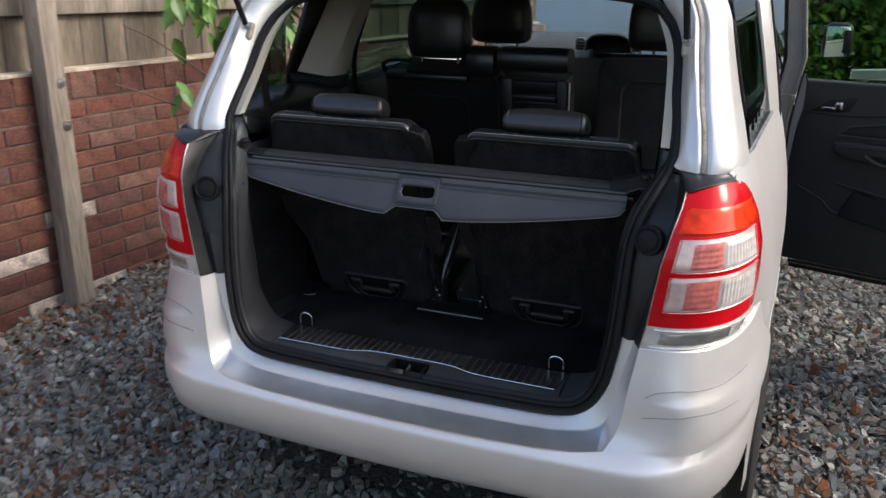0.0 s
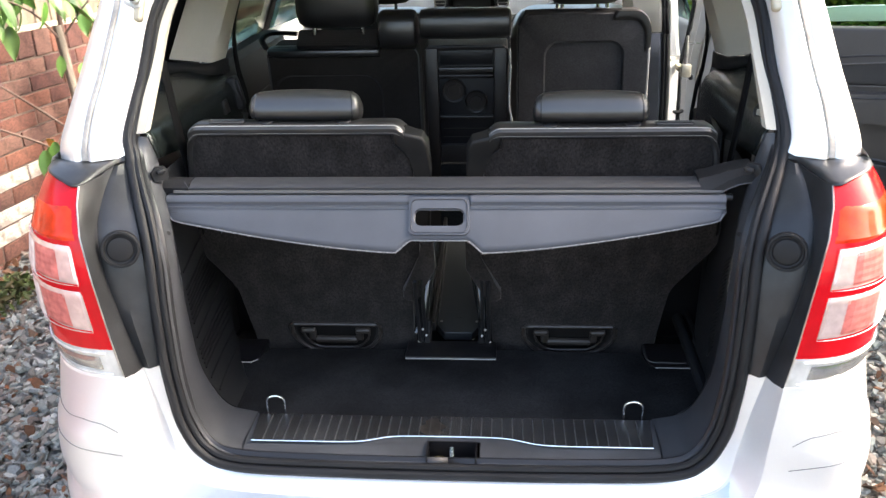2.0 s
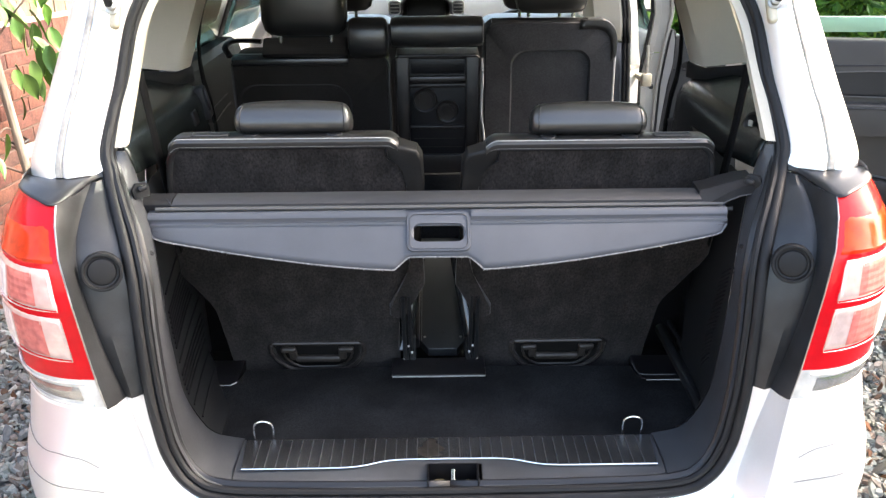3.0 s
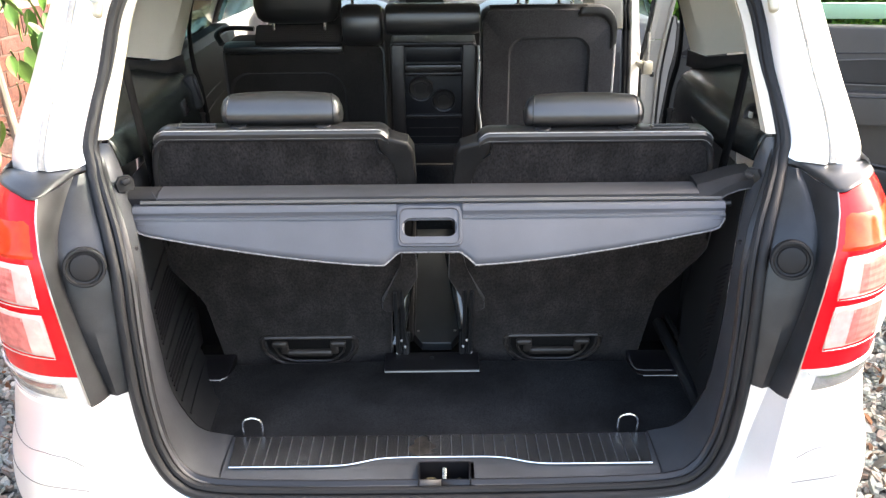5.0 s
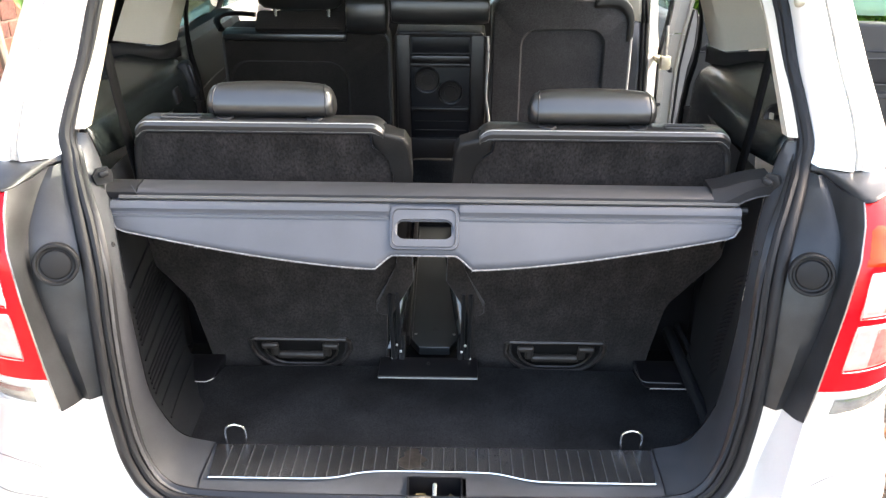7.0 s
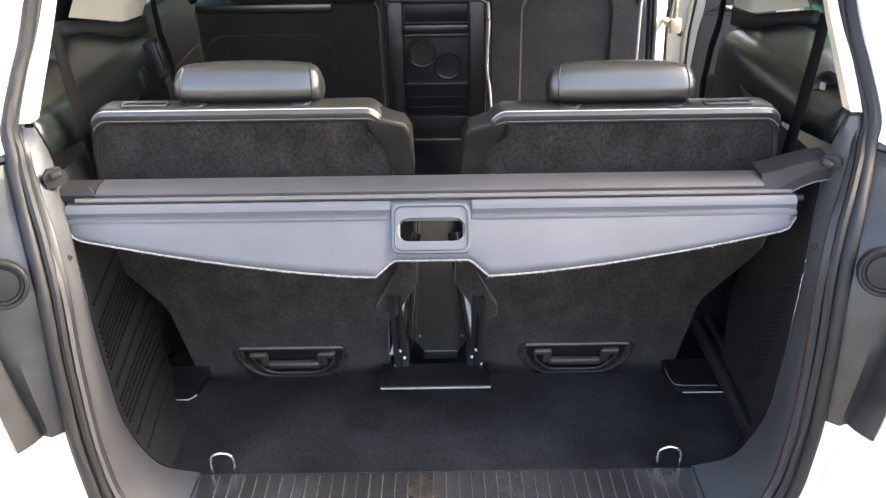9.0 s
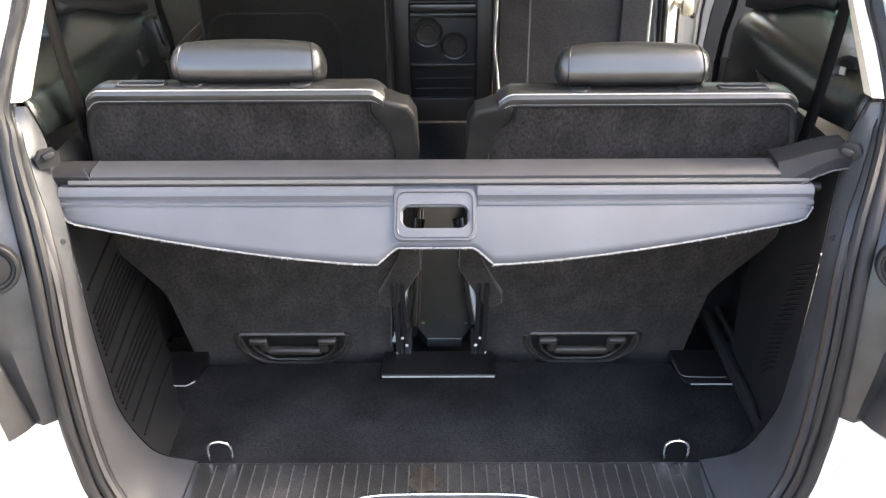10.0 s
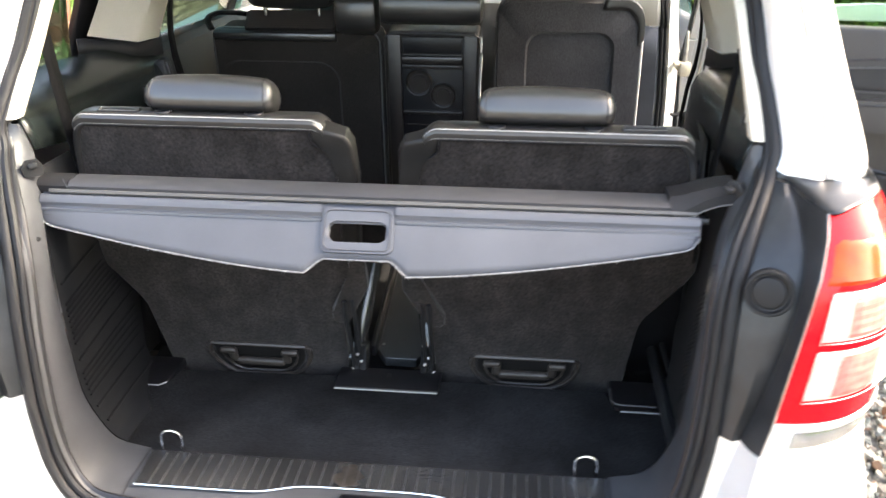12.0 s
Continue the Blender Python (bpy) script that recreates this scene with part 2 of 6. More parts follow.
WALL = pose(-2.44, 1.6, 0.0, -2.0, 0, -3.0)
MORTAR = shader("grey_mortar", (0.125, 0.092, 0.075), 0.95, grain=0.3, grain_scale=150, relief=0.003, stain=0.3, stain_scale=5)
bm = bmesh.new()
box(bm, (-0.0995, 1.5, 0.44), (0.206, 11.0, 1.33), bevel=0.002)
wall_left = part("wall_west", bm, MORTAR)
wall_left.matrix_world = WALL
tagged(wall_left, "low red brick garden wall with pale worn bricks near the ground", "brick wall", kind="structure")

# ---- the car ----
car = thing("car", "silver people carrier with raised tailgate and open rear door on gravel", "car")

S = [(0, .006, .632), (.25, .006, .634), (.42, .009, .640), (.485, .016, .668), (.520, .026, .725), (.534, .034, .79), (.542, .042, .85),
     (.548, .055, .95), (.553, .075, 1.05), (.568, .105, 1.12), (.590, .15, 1.175), (.605, .185, 1.21)]
A = [(0, -.022, .604), (.25, -.021, .605), (.43, -.014, .611), (.515, .004, .630), (.540, .026, .69), (.556, .028, .77), (.575, .030, .85),
     (.603, .036, .95), (.625, .046, 1.05), (.634, .072, 1.12), (.632, .115, 1.17), (.628, .165, 1.207)]
B = [(0, -.098, .586), (.25, -.095, .587), (.44, -.084, .592), (.538, -.060, .603), (.566, -.038, .66), (.580, -.025, .76), (.594, -.01, .85),
     (.608, -.008, .94), (.624, -.004, 1.05), (.640, .015, 1.12), (.652, .050, 1.17), (.654, .072, 1.196)]
TOP = [(.612, .205, 1.25), (.606, .25, 1.31), (.597, .285, 1.36), (.585, .35, 1.46), (.548, .40, 1.53), (.47, .44, 1.575), (.25, .465, 1.595), (0, .475, 1.60)]
K = 6  # rows of S, A and B from here up belong to the black panel


def both(build):
    for s in (1, -1):
        build(s)


def body_rear(s):
    n = 40
    low = [mirror(spline(c[:K + 1], n), s) for c in (S, A, B)]
    edge = [lerp(a, b, 0.04) for a, b in zip(low[1], low[2])]
    mid = [lerp(a, b, 0.5) + Vector((0, 0, -.003)) for a, b in zip(low[1], low[2])]
    rim = [lerp(a, b, 0.93) + Vector((0, 0, -.0015)) for a, b in zip(low[1], low[2])]
    part("aperture_sill", loft([low[0], low[1], edge, mid, rim, low[2]]), SILVER, car, "silver painted tailgate opening surround")
    n = 30
    up = [mirror(spline(c[K:], n), s) for c in (S, A, B)]
    hump = [lerp(a, b, 0.6) + Vector((0, -0.010, 0)) for a, b in zip(up[0], up[1])]
    deep = [lerp(a, b, 0.55) + Vector((-0.006 * s, 0.006, 0)) for a, b in zip(up[1], up[2])]
    panel = part("lamp_surround", loft([up[0], hump, up[1], deep, up[2]]), SURROUND, car, "black plastic panel beside the tail lamp")
    # the cap on top of the panel, below the pillar
    low_edge = [up[0][-1], up[1][-1], up[2][-1]] + mirror([(.690, .079, 1.205), (.722, .105, 1.211), (.740, .132, 1.211), (.747, .150, 1.209)], s)
    top_edge = mirror([(.604, .195, 1.226), (.621, .184, 1.2155), (.640, .176, 1.2155), (.672, .166, 1.2155), (.700, .166, 1.2155), (.730, .178, 1.2155), (.744, .190, 1.214)], s)
    lo, hi = spline(low_edge, 24), spline(top_edge, 24)
    part("panel_cap", loft([[lerp(a, b, f) + Vector((0, 0, .006 * math.sin(math.pi * f))) for a, b in zip(lo, hi)] for f in (0, .08, .3, .6, .9, 1)]), SURROUND, panel, solid=0.002, crease=70)
    nrm = Vector((0.35 * s * -1, -1, 0.18)).normalized()
    c = Vector((.586 * s, .046, 1.085))
    part("rubber_buffer", disc(c, nrm, [(.034, -.012), (.034, .001), (.0325, .003), (.029, .003), (.027, -.0015), (.024, -.002), (.022, .0005), (.018, .0015), (.001, .0012)]),
         RUBBER, panel, "round black rubber stop with a stepped ring")


both(body_rear)

# added strip that paints the sky's bluish reflection onto the loading step
def step_sheen_row(f):
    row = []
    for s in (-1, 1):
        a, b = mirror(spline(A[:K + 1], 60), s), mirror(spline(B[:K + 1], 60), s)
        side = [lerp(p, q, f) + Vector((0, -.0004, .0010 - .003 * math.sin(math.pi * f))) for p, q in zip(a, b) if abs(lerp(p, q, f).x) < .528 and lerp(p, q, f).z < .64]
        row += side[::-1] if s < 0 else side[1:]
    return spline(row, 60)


part("edge_guard", loft([step_sheen_row(f) for f in (.07, .25, .5, .75, .90)]), STEP_SHEEN, car, "added strip painting the bluish sky reflection on the loading step")

# the rubber seal round the opening
right = spline(S + TOP, 110)
loop = right + [Vector((-p.x, p.y, p.z)) for p in right[-2:0:-1]]


def inset(pts, d, dy):
    """The closed line moved by d towards the middle of the opening and by dy forward."""
    out = []
    for i, p in enumerate(pts):
        run = (pts[(i + 1) % len(pts)] - pts[i - 1]).normalized()
        side = run.cross(Vector((0, 1, 0))).normalized()
        if side.dot(Vector((0, p.y, 1.1)) - p) < 0:
            side.negate()
        k = 1.0 if p.z < 1.12 else max(.55, 1 - (p.z - 1.12) * 4)
        out.append(p + side * (d * k) + Vector((0, dy, 0)))
    return out


seal = part("rubber_seal", tube(inset(loop, .006, -.003), .0105, 10, closed=True), RUBBER, car, "black rubber tailgate seal")
part("seal_lip", tube(inset(loop, .0215, .001), .0072, 8, closed=True), RUBBER, seal)
front, back = inset(loop, .0, .006), inset(loop, .036, .012)
part("seal_flange", loft([front + front[:1], back + back[:1]]), BLACK, seal, solid=.004)


# ---- rear bumper and body corner ----
def corner_row(x0, y0, z, X, yE, n=22, p=2.75):
    out = []
    for i in range(n):
        a = math.pi / 2 * i / (n - 1)
        out.append(Vector((x0 + (X - x0) * math.sin(a) ** (2 / p), y0 + (yE - y0) * (1 - math.cos(a) ** (2 / p)), z)))
    return out


BUMP = [(.30, .71, .16), (.34, .757, .07), (.38, .795, .005), (.415, .822, -.045), (.46, .844, -.088), (.53, .858, -.110), (.565, .856, -.111), (.577, .854, -.109), (.583, .852, -.105)]


def bumper_half(s, bm):
    """Lower bumper under a shoulder that sweeps from the step's edge up to the side."""
    def shoulder(a):
        return .05 * a ** 1.4
    rows = []
    for z, X, y0 in BUMP:
        mid = [Vector((.54 * i / 10, y0 + .016 * (i / 10) ** 2, z)) for i in range(10)]
        cor = corner_row(.54, y0 + .016, z, X, .52)
        lift = max(0, (z - .46) / .126)
        for i, q in enumerate(cor):
            q.z += shoulder(i / 21) * lift ** 2
        rows.append(mirror(mid + cor, s))
    loft(rows, bm)
    # the shoulder and the corner above it up to the lamp
    bs = spline(B[3:K + 1], 97)
    up = []
    for k in range(25):
        row = []
        for i in range(22):
            e = min(1, .06 + i / 9)
            low, high = .58 - .05 * e, .58 + .08 * e  # the edge of the bumper's face and the foot of the wing above it
            f = k / 8 * low if k <= 8 else lerp(low, high, (k - 8) / 3) if k <= 11 else lerp(high, 1, (k - 11) / 13)
            p = lerp(bs[int(f * 95.99)], bs[int(f * 95.99) + 1], f * 95.99 % 1)
            X = float(np.interp(f * 12, [0, 1, 2, 3, 4, 5, 6, 7, 12], [.853, .860, .862, .862, .860, .855, .848, .842, .830]))
            q = corner_row(p.x, p.y, p.z, X, .52)[i]
            q.z += shoulder(i / 21) * (1 - f)
            a, w = math.pi / 2 * i / 21, min(1, i / 6)
            swell = float(np.interp(f, (0, low * .5, low, high, .88, 1), (.014, .024, .031, .031 - .017 * e, .006, 0))) * w * w * (3 - 2 * w)
            q.y -= swell * math.cos(a)
            q.x += .2 * swell * math.sin(a)
            row.append(q)
        up.append(mirror(row, s))
    # two nearly level joints across the corner
    for xs, zs in (((.60, .616, .634, .69, .765, .82), (.712, .741, .757, .768, .762, .764)), ((.593, .66, .72, .806), (.688, .703, .713, .706))):
        line = []
        for i in range(22):
            heights = [row[i].z for row in up]
            x = abs(up[10][i].x)
            if xs[0] - .004 <= x <= xs[-1] + .004:
                k = float(np.interp(float(np.interp(x, xs, zs)), heights, range(25)))
                line.append(lerp(up[int(k)][i], up[min(24, int(k) + 1)][i], k % 1))
        gaps.append((s, line))
    tops.append((s, up[24]))
    loft([rows[-1][10:], up[0]], bm)
    loft(up, bm)
    loft([rows[-1][:11], mirror(spline(B[:4], 11), s)], bm)


gaps, tops = [], []
bm = bmesh.new()
bumper_half(1, bm)
bumper_half(-1, bm)
bmesh.ops.remove_doubles(bm, verts=bm.verts, dist=.0004)
rear_bumper = part("rear_bumper", bm, SILVER, car, "silver rear bumper with a flat loading step", crease=40)
for s, line in gaps:
    part("panel_gap", tube([q + Vector((.0004 * s, -.0006, 0)) for q in spline(line, 24)], .0007, 5), GREYTRIM, rear_bumper)

# ---- tail lamps ----
REVERSE = shader("grey_reflector", (.55, .55, .54), .16, .8, .5, stain=.2, stain_scale=60)
LAMP = [(.85, .594, -.01, .802, .27), (.90, .604, -.008, .814, .265), (.97, .613, -.007, .819, .26), (1.05, .624, -.004, .816, .255),
        (1.12, .640, .015, .800, .245), (1.17, .652, .050, .780, .225), (1.196, .654, .072, .763, .205), (1.222, .668, .098, .74, .182)]


def lamp_at(z, u, out=0.0):
    """A point of the lamp's face: u from its inner edge to its outer edge."""
    zs = [r[0] for r in LAMP]
    x0, y0, x1, y1 = (float(np.interp(z, zs, [r[i] for r in LAMP])) for i in (1, 2, 3, 4))
    a = u * math.pi / 2
    p = 2.3
    x = x0 + (x1 - x0) * math.sin(a) ** (2 / p)
    y = y0 + (y1 - y0) * (1 - math.cos(a) ** (2 / p))
    n = Vector((math.sin(a) * 0.8, -math.cos(a) - 0.05, 0.1)).normalized()
    return Vector((x, y, z)) + n * out


def patch(z0, z1, u0, u1, out, s, nz=8, nu=14, slope=0.0, rim=0.0, wave=0.0, crown=None, facet=0.0):
    rows = []
    for i in range(nz + 1):
        row = []
        for j in range(nu + 1):
            u = lerp(u0, u1, j / nu)
            z = lerp(z0, crown(u) if crown else z1, i / nz) + slope * (u - u0)
            o = out if 0 < i < nz and 0 < j < nu else out - rim
            if (wave or facet) and 0 < i < nz and 0 < j < nu:
                o += wave * (j % 2) + facet * (i % 2)
            p = lamp_at(z, max(0, u), o)
            row.append(Vector((p.x * s, p.y, p.z)))
        rows.append(row)
    return loft(rows)


def tail_lamp(s):
    lamp = part("tail_lamp", patch(.908, 1.196, 0, 1, 0, s, 16, 16, crown=lambda u: 1.196 + .016 * math.sin(math.pi * min(1, u / .55) / 2) - .05 * max(0, u - .6) ** 1.5), RED, car, "tall wraparound tail lamp with red lens")
    part("indicator_lens", patch(1.114, 1.168, .03, .95, .0012, s, 8, 22, rim=.002, wave=.0008, facet=.0006), AMBER, lamp, "orange-red faceted band")
    for nm, z0, z1 in (("upper_clear_lens", 1.036, 1.106), ("lower_clear_lens", .944, 1.024)):
        lens = part(nm, patch(z0, z1, .060, .80, .003, s, 10, 44, slope=.012, rim=.004, wave=.0006), CLEAR, lamp, "clear ribbed lens")
        part("bulb_filter", patch(z0 + .008, z1 - .008, .17, .40, .0048, s, 9, 5, slope=.012, rim=.0012, facet=.0006), PINK, lens, "reddish bulb filter behind the lens", smooth=False)
        part("reflector", patch(z0 + .005, z1 - .005, .42, .78, .0044, s, 6, 22, slope=.012, rim=.0010, wave=.0012, facet=.0004), WHITE_REFLECTOR, lens, "bright fluted reflector", smooth=False)
        rim = [lamp_at(z + .012 * (u - .06), u, .0045) for u, z in [(lerp(.06, .80, k / 12), z0) for k in range(13)] + [(.80, z1)] + [(lerp(.80, .06, k / 12), z1) for k in range(13)]]
        part("lens_edge", tube([Vector((p.x * s, p.y, p.z)) for p in rim], .0009, 5, closed=True), CLEAR, lens)
    part("lamp_edge", tube([Vector((p.x * s, p.y, p.z)) for p in [lamp_at(z, 0, .001) for z in np.linspace(.855, 1.196, 24)]], .0014, 5), STEEL, lamp)
    part("reversing_lens", patch(.846, .910, 0, 1.0, -.0006, s, 5, 16), SMOKE, lamp, "narrow clear lens below the red")
    for z in (.858, .900):
        part("lens_ridge", tube([Vector((p.x * s, p.y, p.z)) for p in [lamp_at(z, u, .0015) for u in np.linspace(.04, .9, 16)]], .0022, 6), SMOKE, lamp)
    part("reversing_reflector", patch(.866, .892, .08, .60, .002, s, 4, 14, rim=.002, wave=.0003), REVERSE, lamp, "dim grey reflector behind the clear lens")


both(tail_lamp)
# painted shelf that closes the bumper to the foot of the lamp
for s, row in tops:
    foot = mirror([lamp_at(.856, i / 21, -.003) for i in range(22)], s)
    part("lamp_shelf", loft([row, [lerp(a, b, .5) + Vector((0, 0, .002)) for a, b in zip(row, foot)], foot]), SILVER, rear_bumper)


# ---- pillars, sides, roof ----
def side_x(y, z):
    x = .870 - .066 * (max(0, z - .8) / .44) ** 2
    if y > 3.3:
        x -= .20 * ((y - 3.3) / 1.05) ** 2.2
    if y < 1.1 and z < .8:
        x -= .014 * (1.1 - y) / .58
    elif y < 1.1:
        x -= .014 * (1.1 - y) / .58 * max(0, 1 - (z - .8) / .4)
        x -= .048 * (1.1 - y) / .75 * max(0, min(1, (z - .8) / .4))
    return x


def belt(y):
    return float(np.interp(y, [.2, .45, .9, 1.9, 3.1, 4.4], [1.230, 1.224, 1.236, 1.22, 1.17, .92]))


AXLES = (.78, 3.47)


def arch(y):
    z = .27
    for c in AXLES:
        d = abs(y - c)
        if d < .36:
            z = max(z, .315 + math.sqrt(.36 ** 2 - d * d))
    return z


GUTTER = shader("dull_beige_strip", (.44, .40, .35), .8, grain=.15, grain_scale=200, stain=.35, stain_scale=22)
BRACKET = shader("tan_plated_metal", (.48, .42, .31), .4, .4, stain=.25, stain_scale=30)


def d_pillar(s):
    s_row = [(.605, .185, 1.225), (.612, .205, 1.25), (.606, .25, 1.31), (.597, .285, 1.36), (.585, .35, 1.46), (.560, .39, 1.52), (.52, .43, 1.57)]
    rows = [s_row,
            [(.622, .172, 1.218), (.627, .176, 1.25), (.622, .212, 1.31), (.614, .246, 1.36), (.598, .310, 1.46), (.578, .356, 1.53), (.54, .41, 1.59)],
            [(.634, .166, 1.218), (.640, .169, 1.25), (.634, .203, 1.31), (.625, .235, 1.36), (.609, .298, 1.46), (.589, .348, 1.53), (.55, .405, 1.60)],
            *[[(x + dx, y + dy, z) for x, y, z in ((.666, .150, 1.218), (.665, .158, 1.25), (.656, .189, 1.31), (.644, .220, 1.36), (.626, .282, 1.46), (.612, .332, 1.54), (.572, .40, 1.61))]
              for dx, dy in ((-.004, 0), (.001, .0015), (.006, .007), (.018, .008), (.024, .002), (.030, .001))],
            [(.735, .175, 1.218), (.733, .183, 1.25), (.720, .220, 1.31), (.708, .252, 1.36), (.688, .318, 1.46), (.668, .375, 1.54), (.62, .44, 1.61)],
            [(.757, .255, 1.218), (.750, .265, 1.25), (.729, .305, 1.31), (.715, .345, 1.36), (.688, .41, 1.46), (.670, .455, 1.54), (.635, .49, 1.61)],
            [(.766, .33, 1.215), (.758, .355, 1.24), (.736, .405, 1.31), (.720, .435, 1.36), (.695, .472, 1.46), (.676, .495, 1.54), (.64, .53, 1.61)]]
    part("rear_pillar", loft([mirror(spline(r, 24), s) for r in rows]), SILVER, car, "silver rear pillar with a moulded groove", crease=60)
    seam = [(x + .012, y + .0060, z) for x, y, z in ((.666, .150, 1.219), (.665, .158, 1.25), (.656, .189, 1.31), (.644, .220, 1.36), (.626, .282, 1.46), (.612, .332, 1.54), (.572, .40, 1.61))]
    part("gutter_seam", tube(mirror(spline(seam, 24), s), .0065, 8, flat=.5), GUTTER, car, "dull beige strip in the pillar gutter")
    part("strut_ball", disc((.600 * s, .315, 1.487), (-.2 * s, -.9, .4), [(.012, -.01), (.012, .004), (.007, .006), (.009, .012), (.008, .018), (.001, .022)], 14), STEEL, car)
    bm = bmesh.new()
    box(bm, (.606 * s, .318, 1.474), (.036, .016, .052), (-28, 0, 8 * s), bevel=.0075, seg=4)
    part("strut_bracket", bm, BRACKET, car, "tan metal bracket of the gas strut")
    part("gas_strut", tube([(.600 * s, .300, 1.495), (.595 * s, .20, 1.68), (.587 * s, .08, 1.92)], [.008, .008, .010], 10), BLACK, car, "black gas strut of the tailgate")


both(d_pillar)


def flank(s):
    """Outer skin from the rear corner to the nose; the open doorway is left out on the right."""
    def sheet(name, y0, y1, label="", step=.05, top=2.0):
        n = max(2, int((y1 - y0) / step))
        rows = []
        for i in range(n + 1):
            y = lerp(y0, y1, i / n)
            zb, zt = arch(y), min(top, belt(y))
            rows.append([Vector((side_x(y, lerp(zb, zt, k / 14)) * s, y, lerp(zb, zt, k / 14))) for k in range(15)])
        return part(name, loft(rows), SILVER, car, label, solid=.004)
    # quarter corner between lamp, bumper and wheel
    def wing_start(z):
        if z < .85:
            return Vector((.842 if z < .72 else .832, .40, z))
        p = lamp_at(min(z, 1.226), float(np.interp(z, [1.17, 1.226], [1, .72])))
        return Vector((p.x - .002, p.y - .002, z))
    rows = []
    for i in range(7):
        z = lerp(.27, .70, i / 6)
        a, b = wing_start(z), Vector((side_x(.52, z), .52, z))
        rows.append([lerp(a, b, k / 6) for k in range(7)])
    part("rear_wing", loft([mirror(r, s) for r in rows]), SILVER, car, "silver lower rear wing")
    rows = []
    for i in range(19):
        row = []
        for k in range(25):
            f = i / 18
            a = wing_start(lerp(.70, 1.228, f))
            y = lerp(a.y, .52, k / 10) if k <= 10 else lerp(.52, 1.10, (k - 10) / 14)
            z = lerp(.70, belt(y), f)
            w = min(1, k / 10)
            row.append(Vector((lerp(a.x, side_x(max(y, .52), z), 1 - (1 - w) ** 1.7), y, z)))
        rows.append(row)
    part("rear_wing", loft([mirror(r, s) for r in rows]), SILVER, car, "silver rear wing", crease=50)
    sheet("quarter_panel", .52, 1.10, "silver rear wing over the wheel", .02, .698)
    if s < 0:
        sheet("rear_door_skin", 1.105, 1.88)
    sheet("front_door_skin", 2.02 if s > 0 else 1.90, 3.02)
    sheet("front_wing", 3.025, 4.30, "", .02)
    # roof rail and pillars outside
    top = [Vector((float(np.interp(y, [.5, 1.2, 2.2, 2.6], [.64, .655, .65, .62])) * s, y, float(np.interp(y, [.5, 1.2, 2.0, 2.6], [1.605, 1.615, 1.605, 1.52])))) for y in np.linspace(.5, 2.6, 22)]
    part("roof_rail", tube(top, .028, 8), SILVER, car)
    if s > 0:
        part("middle_pillar", loft([[Vector(p) for p in row] for row in (
            ((.772, .89, 1.228), (.787, .895, 1.228), (.803, .97, 1.232), (.806, 1.04, 1.232), (.786, 1.06, 1.232)),
            ((.741, .84, 1.39), (.757, .845, 1.39), (.774, .92, 1.395), (.778, .99, 1.395), (.758, 1.01, 1.395)),
            ((.710, .79, 1.55), (.726, .795, 1.55), (.742, .87, 1.555), (.746, .94, 1.555), (.726, .96, 1.555)),
            ((.650, .76, 1.615), (.668, .765, 1.615), (.676, .84, 1.618), (.678, .91, 1.618), (.660, .93, 1.618)))], closed=True), SILVER, car, "silver pillar between side window and doorway")
        part("doorway_seal", tube([(.812, 1.06, 1.10), (.803, 1.062, 1.24), (.775, 1.012, 1.395), (.743, .962, 1.555)], .009, 8), RUBBER, car)
    for y, w, name in ((.93, .17, "middle_pillar"), (1.88, .05, "door_pillar")):
        if s > 0:
            continue
        z0 = belt(y)
        part(name, loft([[Vector(((side_x(y, z0) - .002) * s, y - w, z0)), Vector(((side_x(y, z0) - .002) * s, y + w, z0))],
                         [Vector((.66 * s, y - w + .02, 1.6)), Vector((.66 * s, y + w + .02, 1.6))]]), BLACK, car, solid=.02)
    part("window_strip", tube([Vector(((side_x(y, belt(y)) - .004) * s, y, belt(y) + .002)) for y in np.linspace(.34, .90, 12)], .006, 8), STEEL, car, "dull metal strip under the side window")
    part("windscreen_pillar", tube([(.62 * s, 2.55, 1.53), (.70 * s, 2.9, 1.28), (.76 * s, 3.15, 1.15)], .03, 8), SILVER, car)
    for y0, y1, name in ((.44, .90 if s > 0 else .755, "quarter_window"), (1.06, 1.83, "rear_door_window"), (1.93, 2.62, "front_door_window")):
        if s > 0 and name == "rear_door_window":
            continue
        rows = []
        for k in range(5):
            f = k / 4
            row = []
            for i in range(9):
                y = lerp(y0, y1, i / 8)
                if name == "quarter_window":
                    y = lerp(lerp(.335, .53, f ** .6), y1 - .10 * f, i / 8)
                z0 = belt(y)
                z1 = 1.585 if y < 2.2 else lerp(1.585, 1.5, (y - 2.2) / .42)
                x0, x1 = side_x(y, z0) - .012, .655
                if name == "quarter_window":
                    x0, x1 = float(np.interp(y, [.33, .9], [.758, .783])), float(np.interp(y, [.5, .8], [.656, .713]))
                row.append(Vector((lerp(x0, x1, f) * s, y, lerp(z0, z1, f))))
            rows.append(row)
        part(name, loft(rows), GLASS, car, "tinted side window", solid=.004)


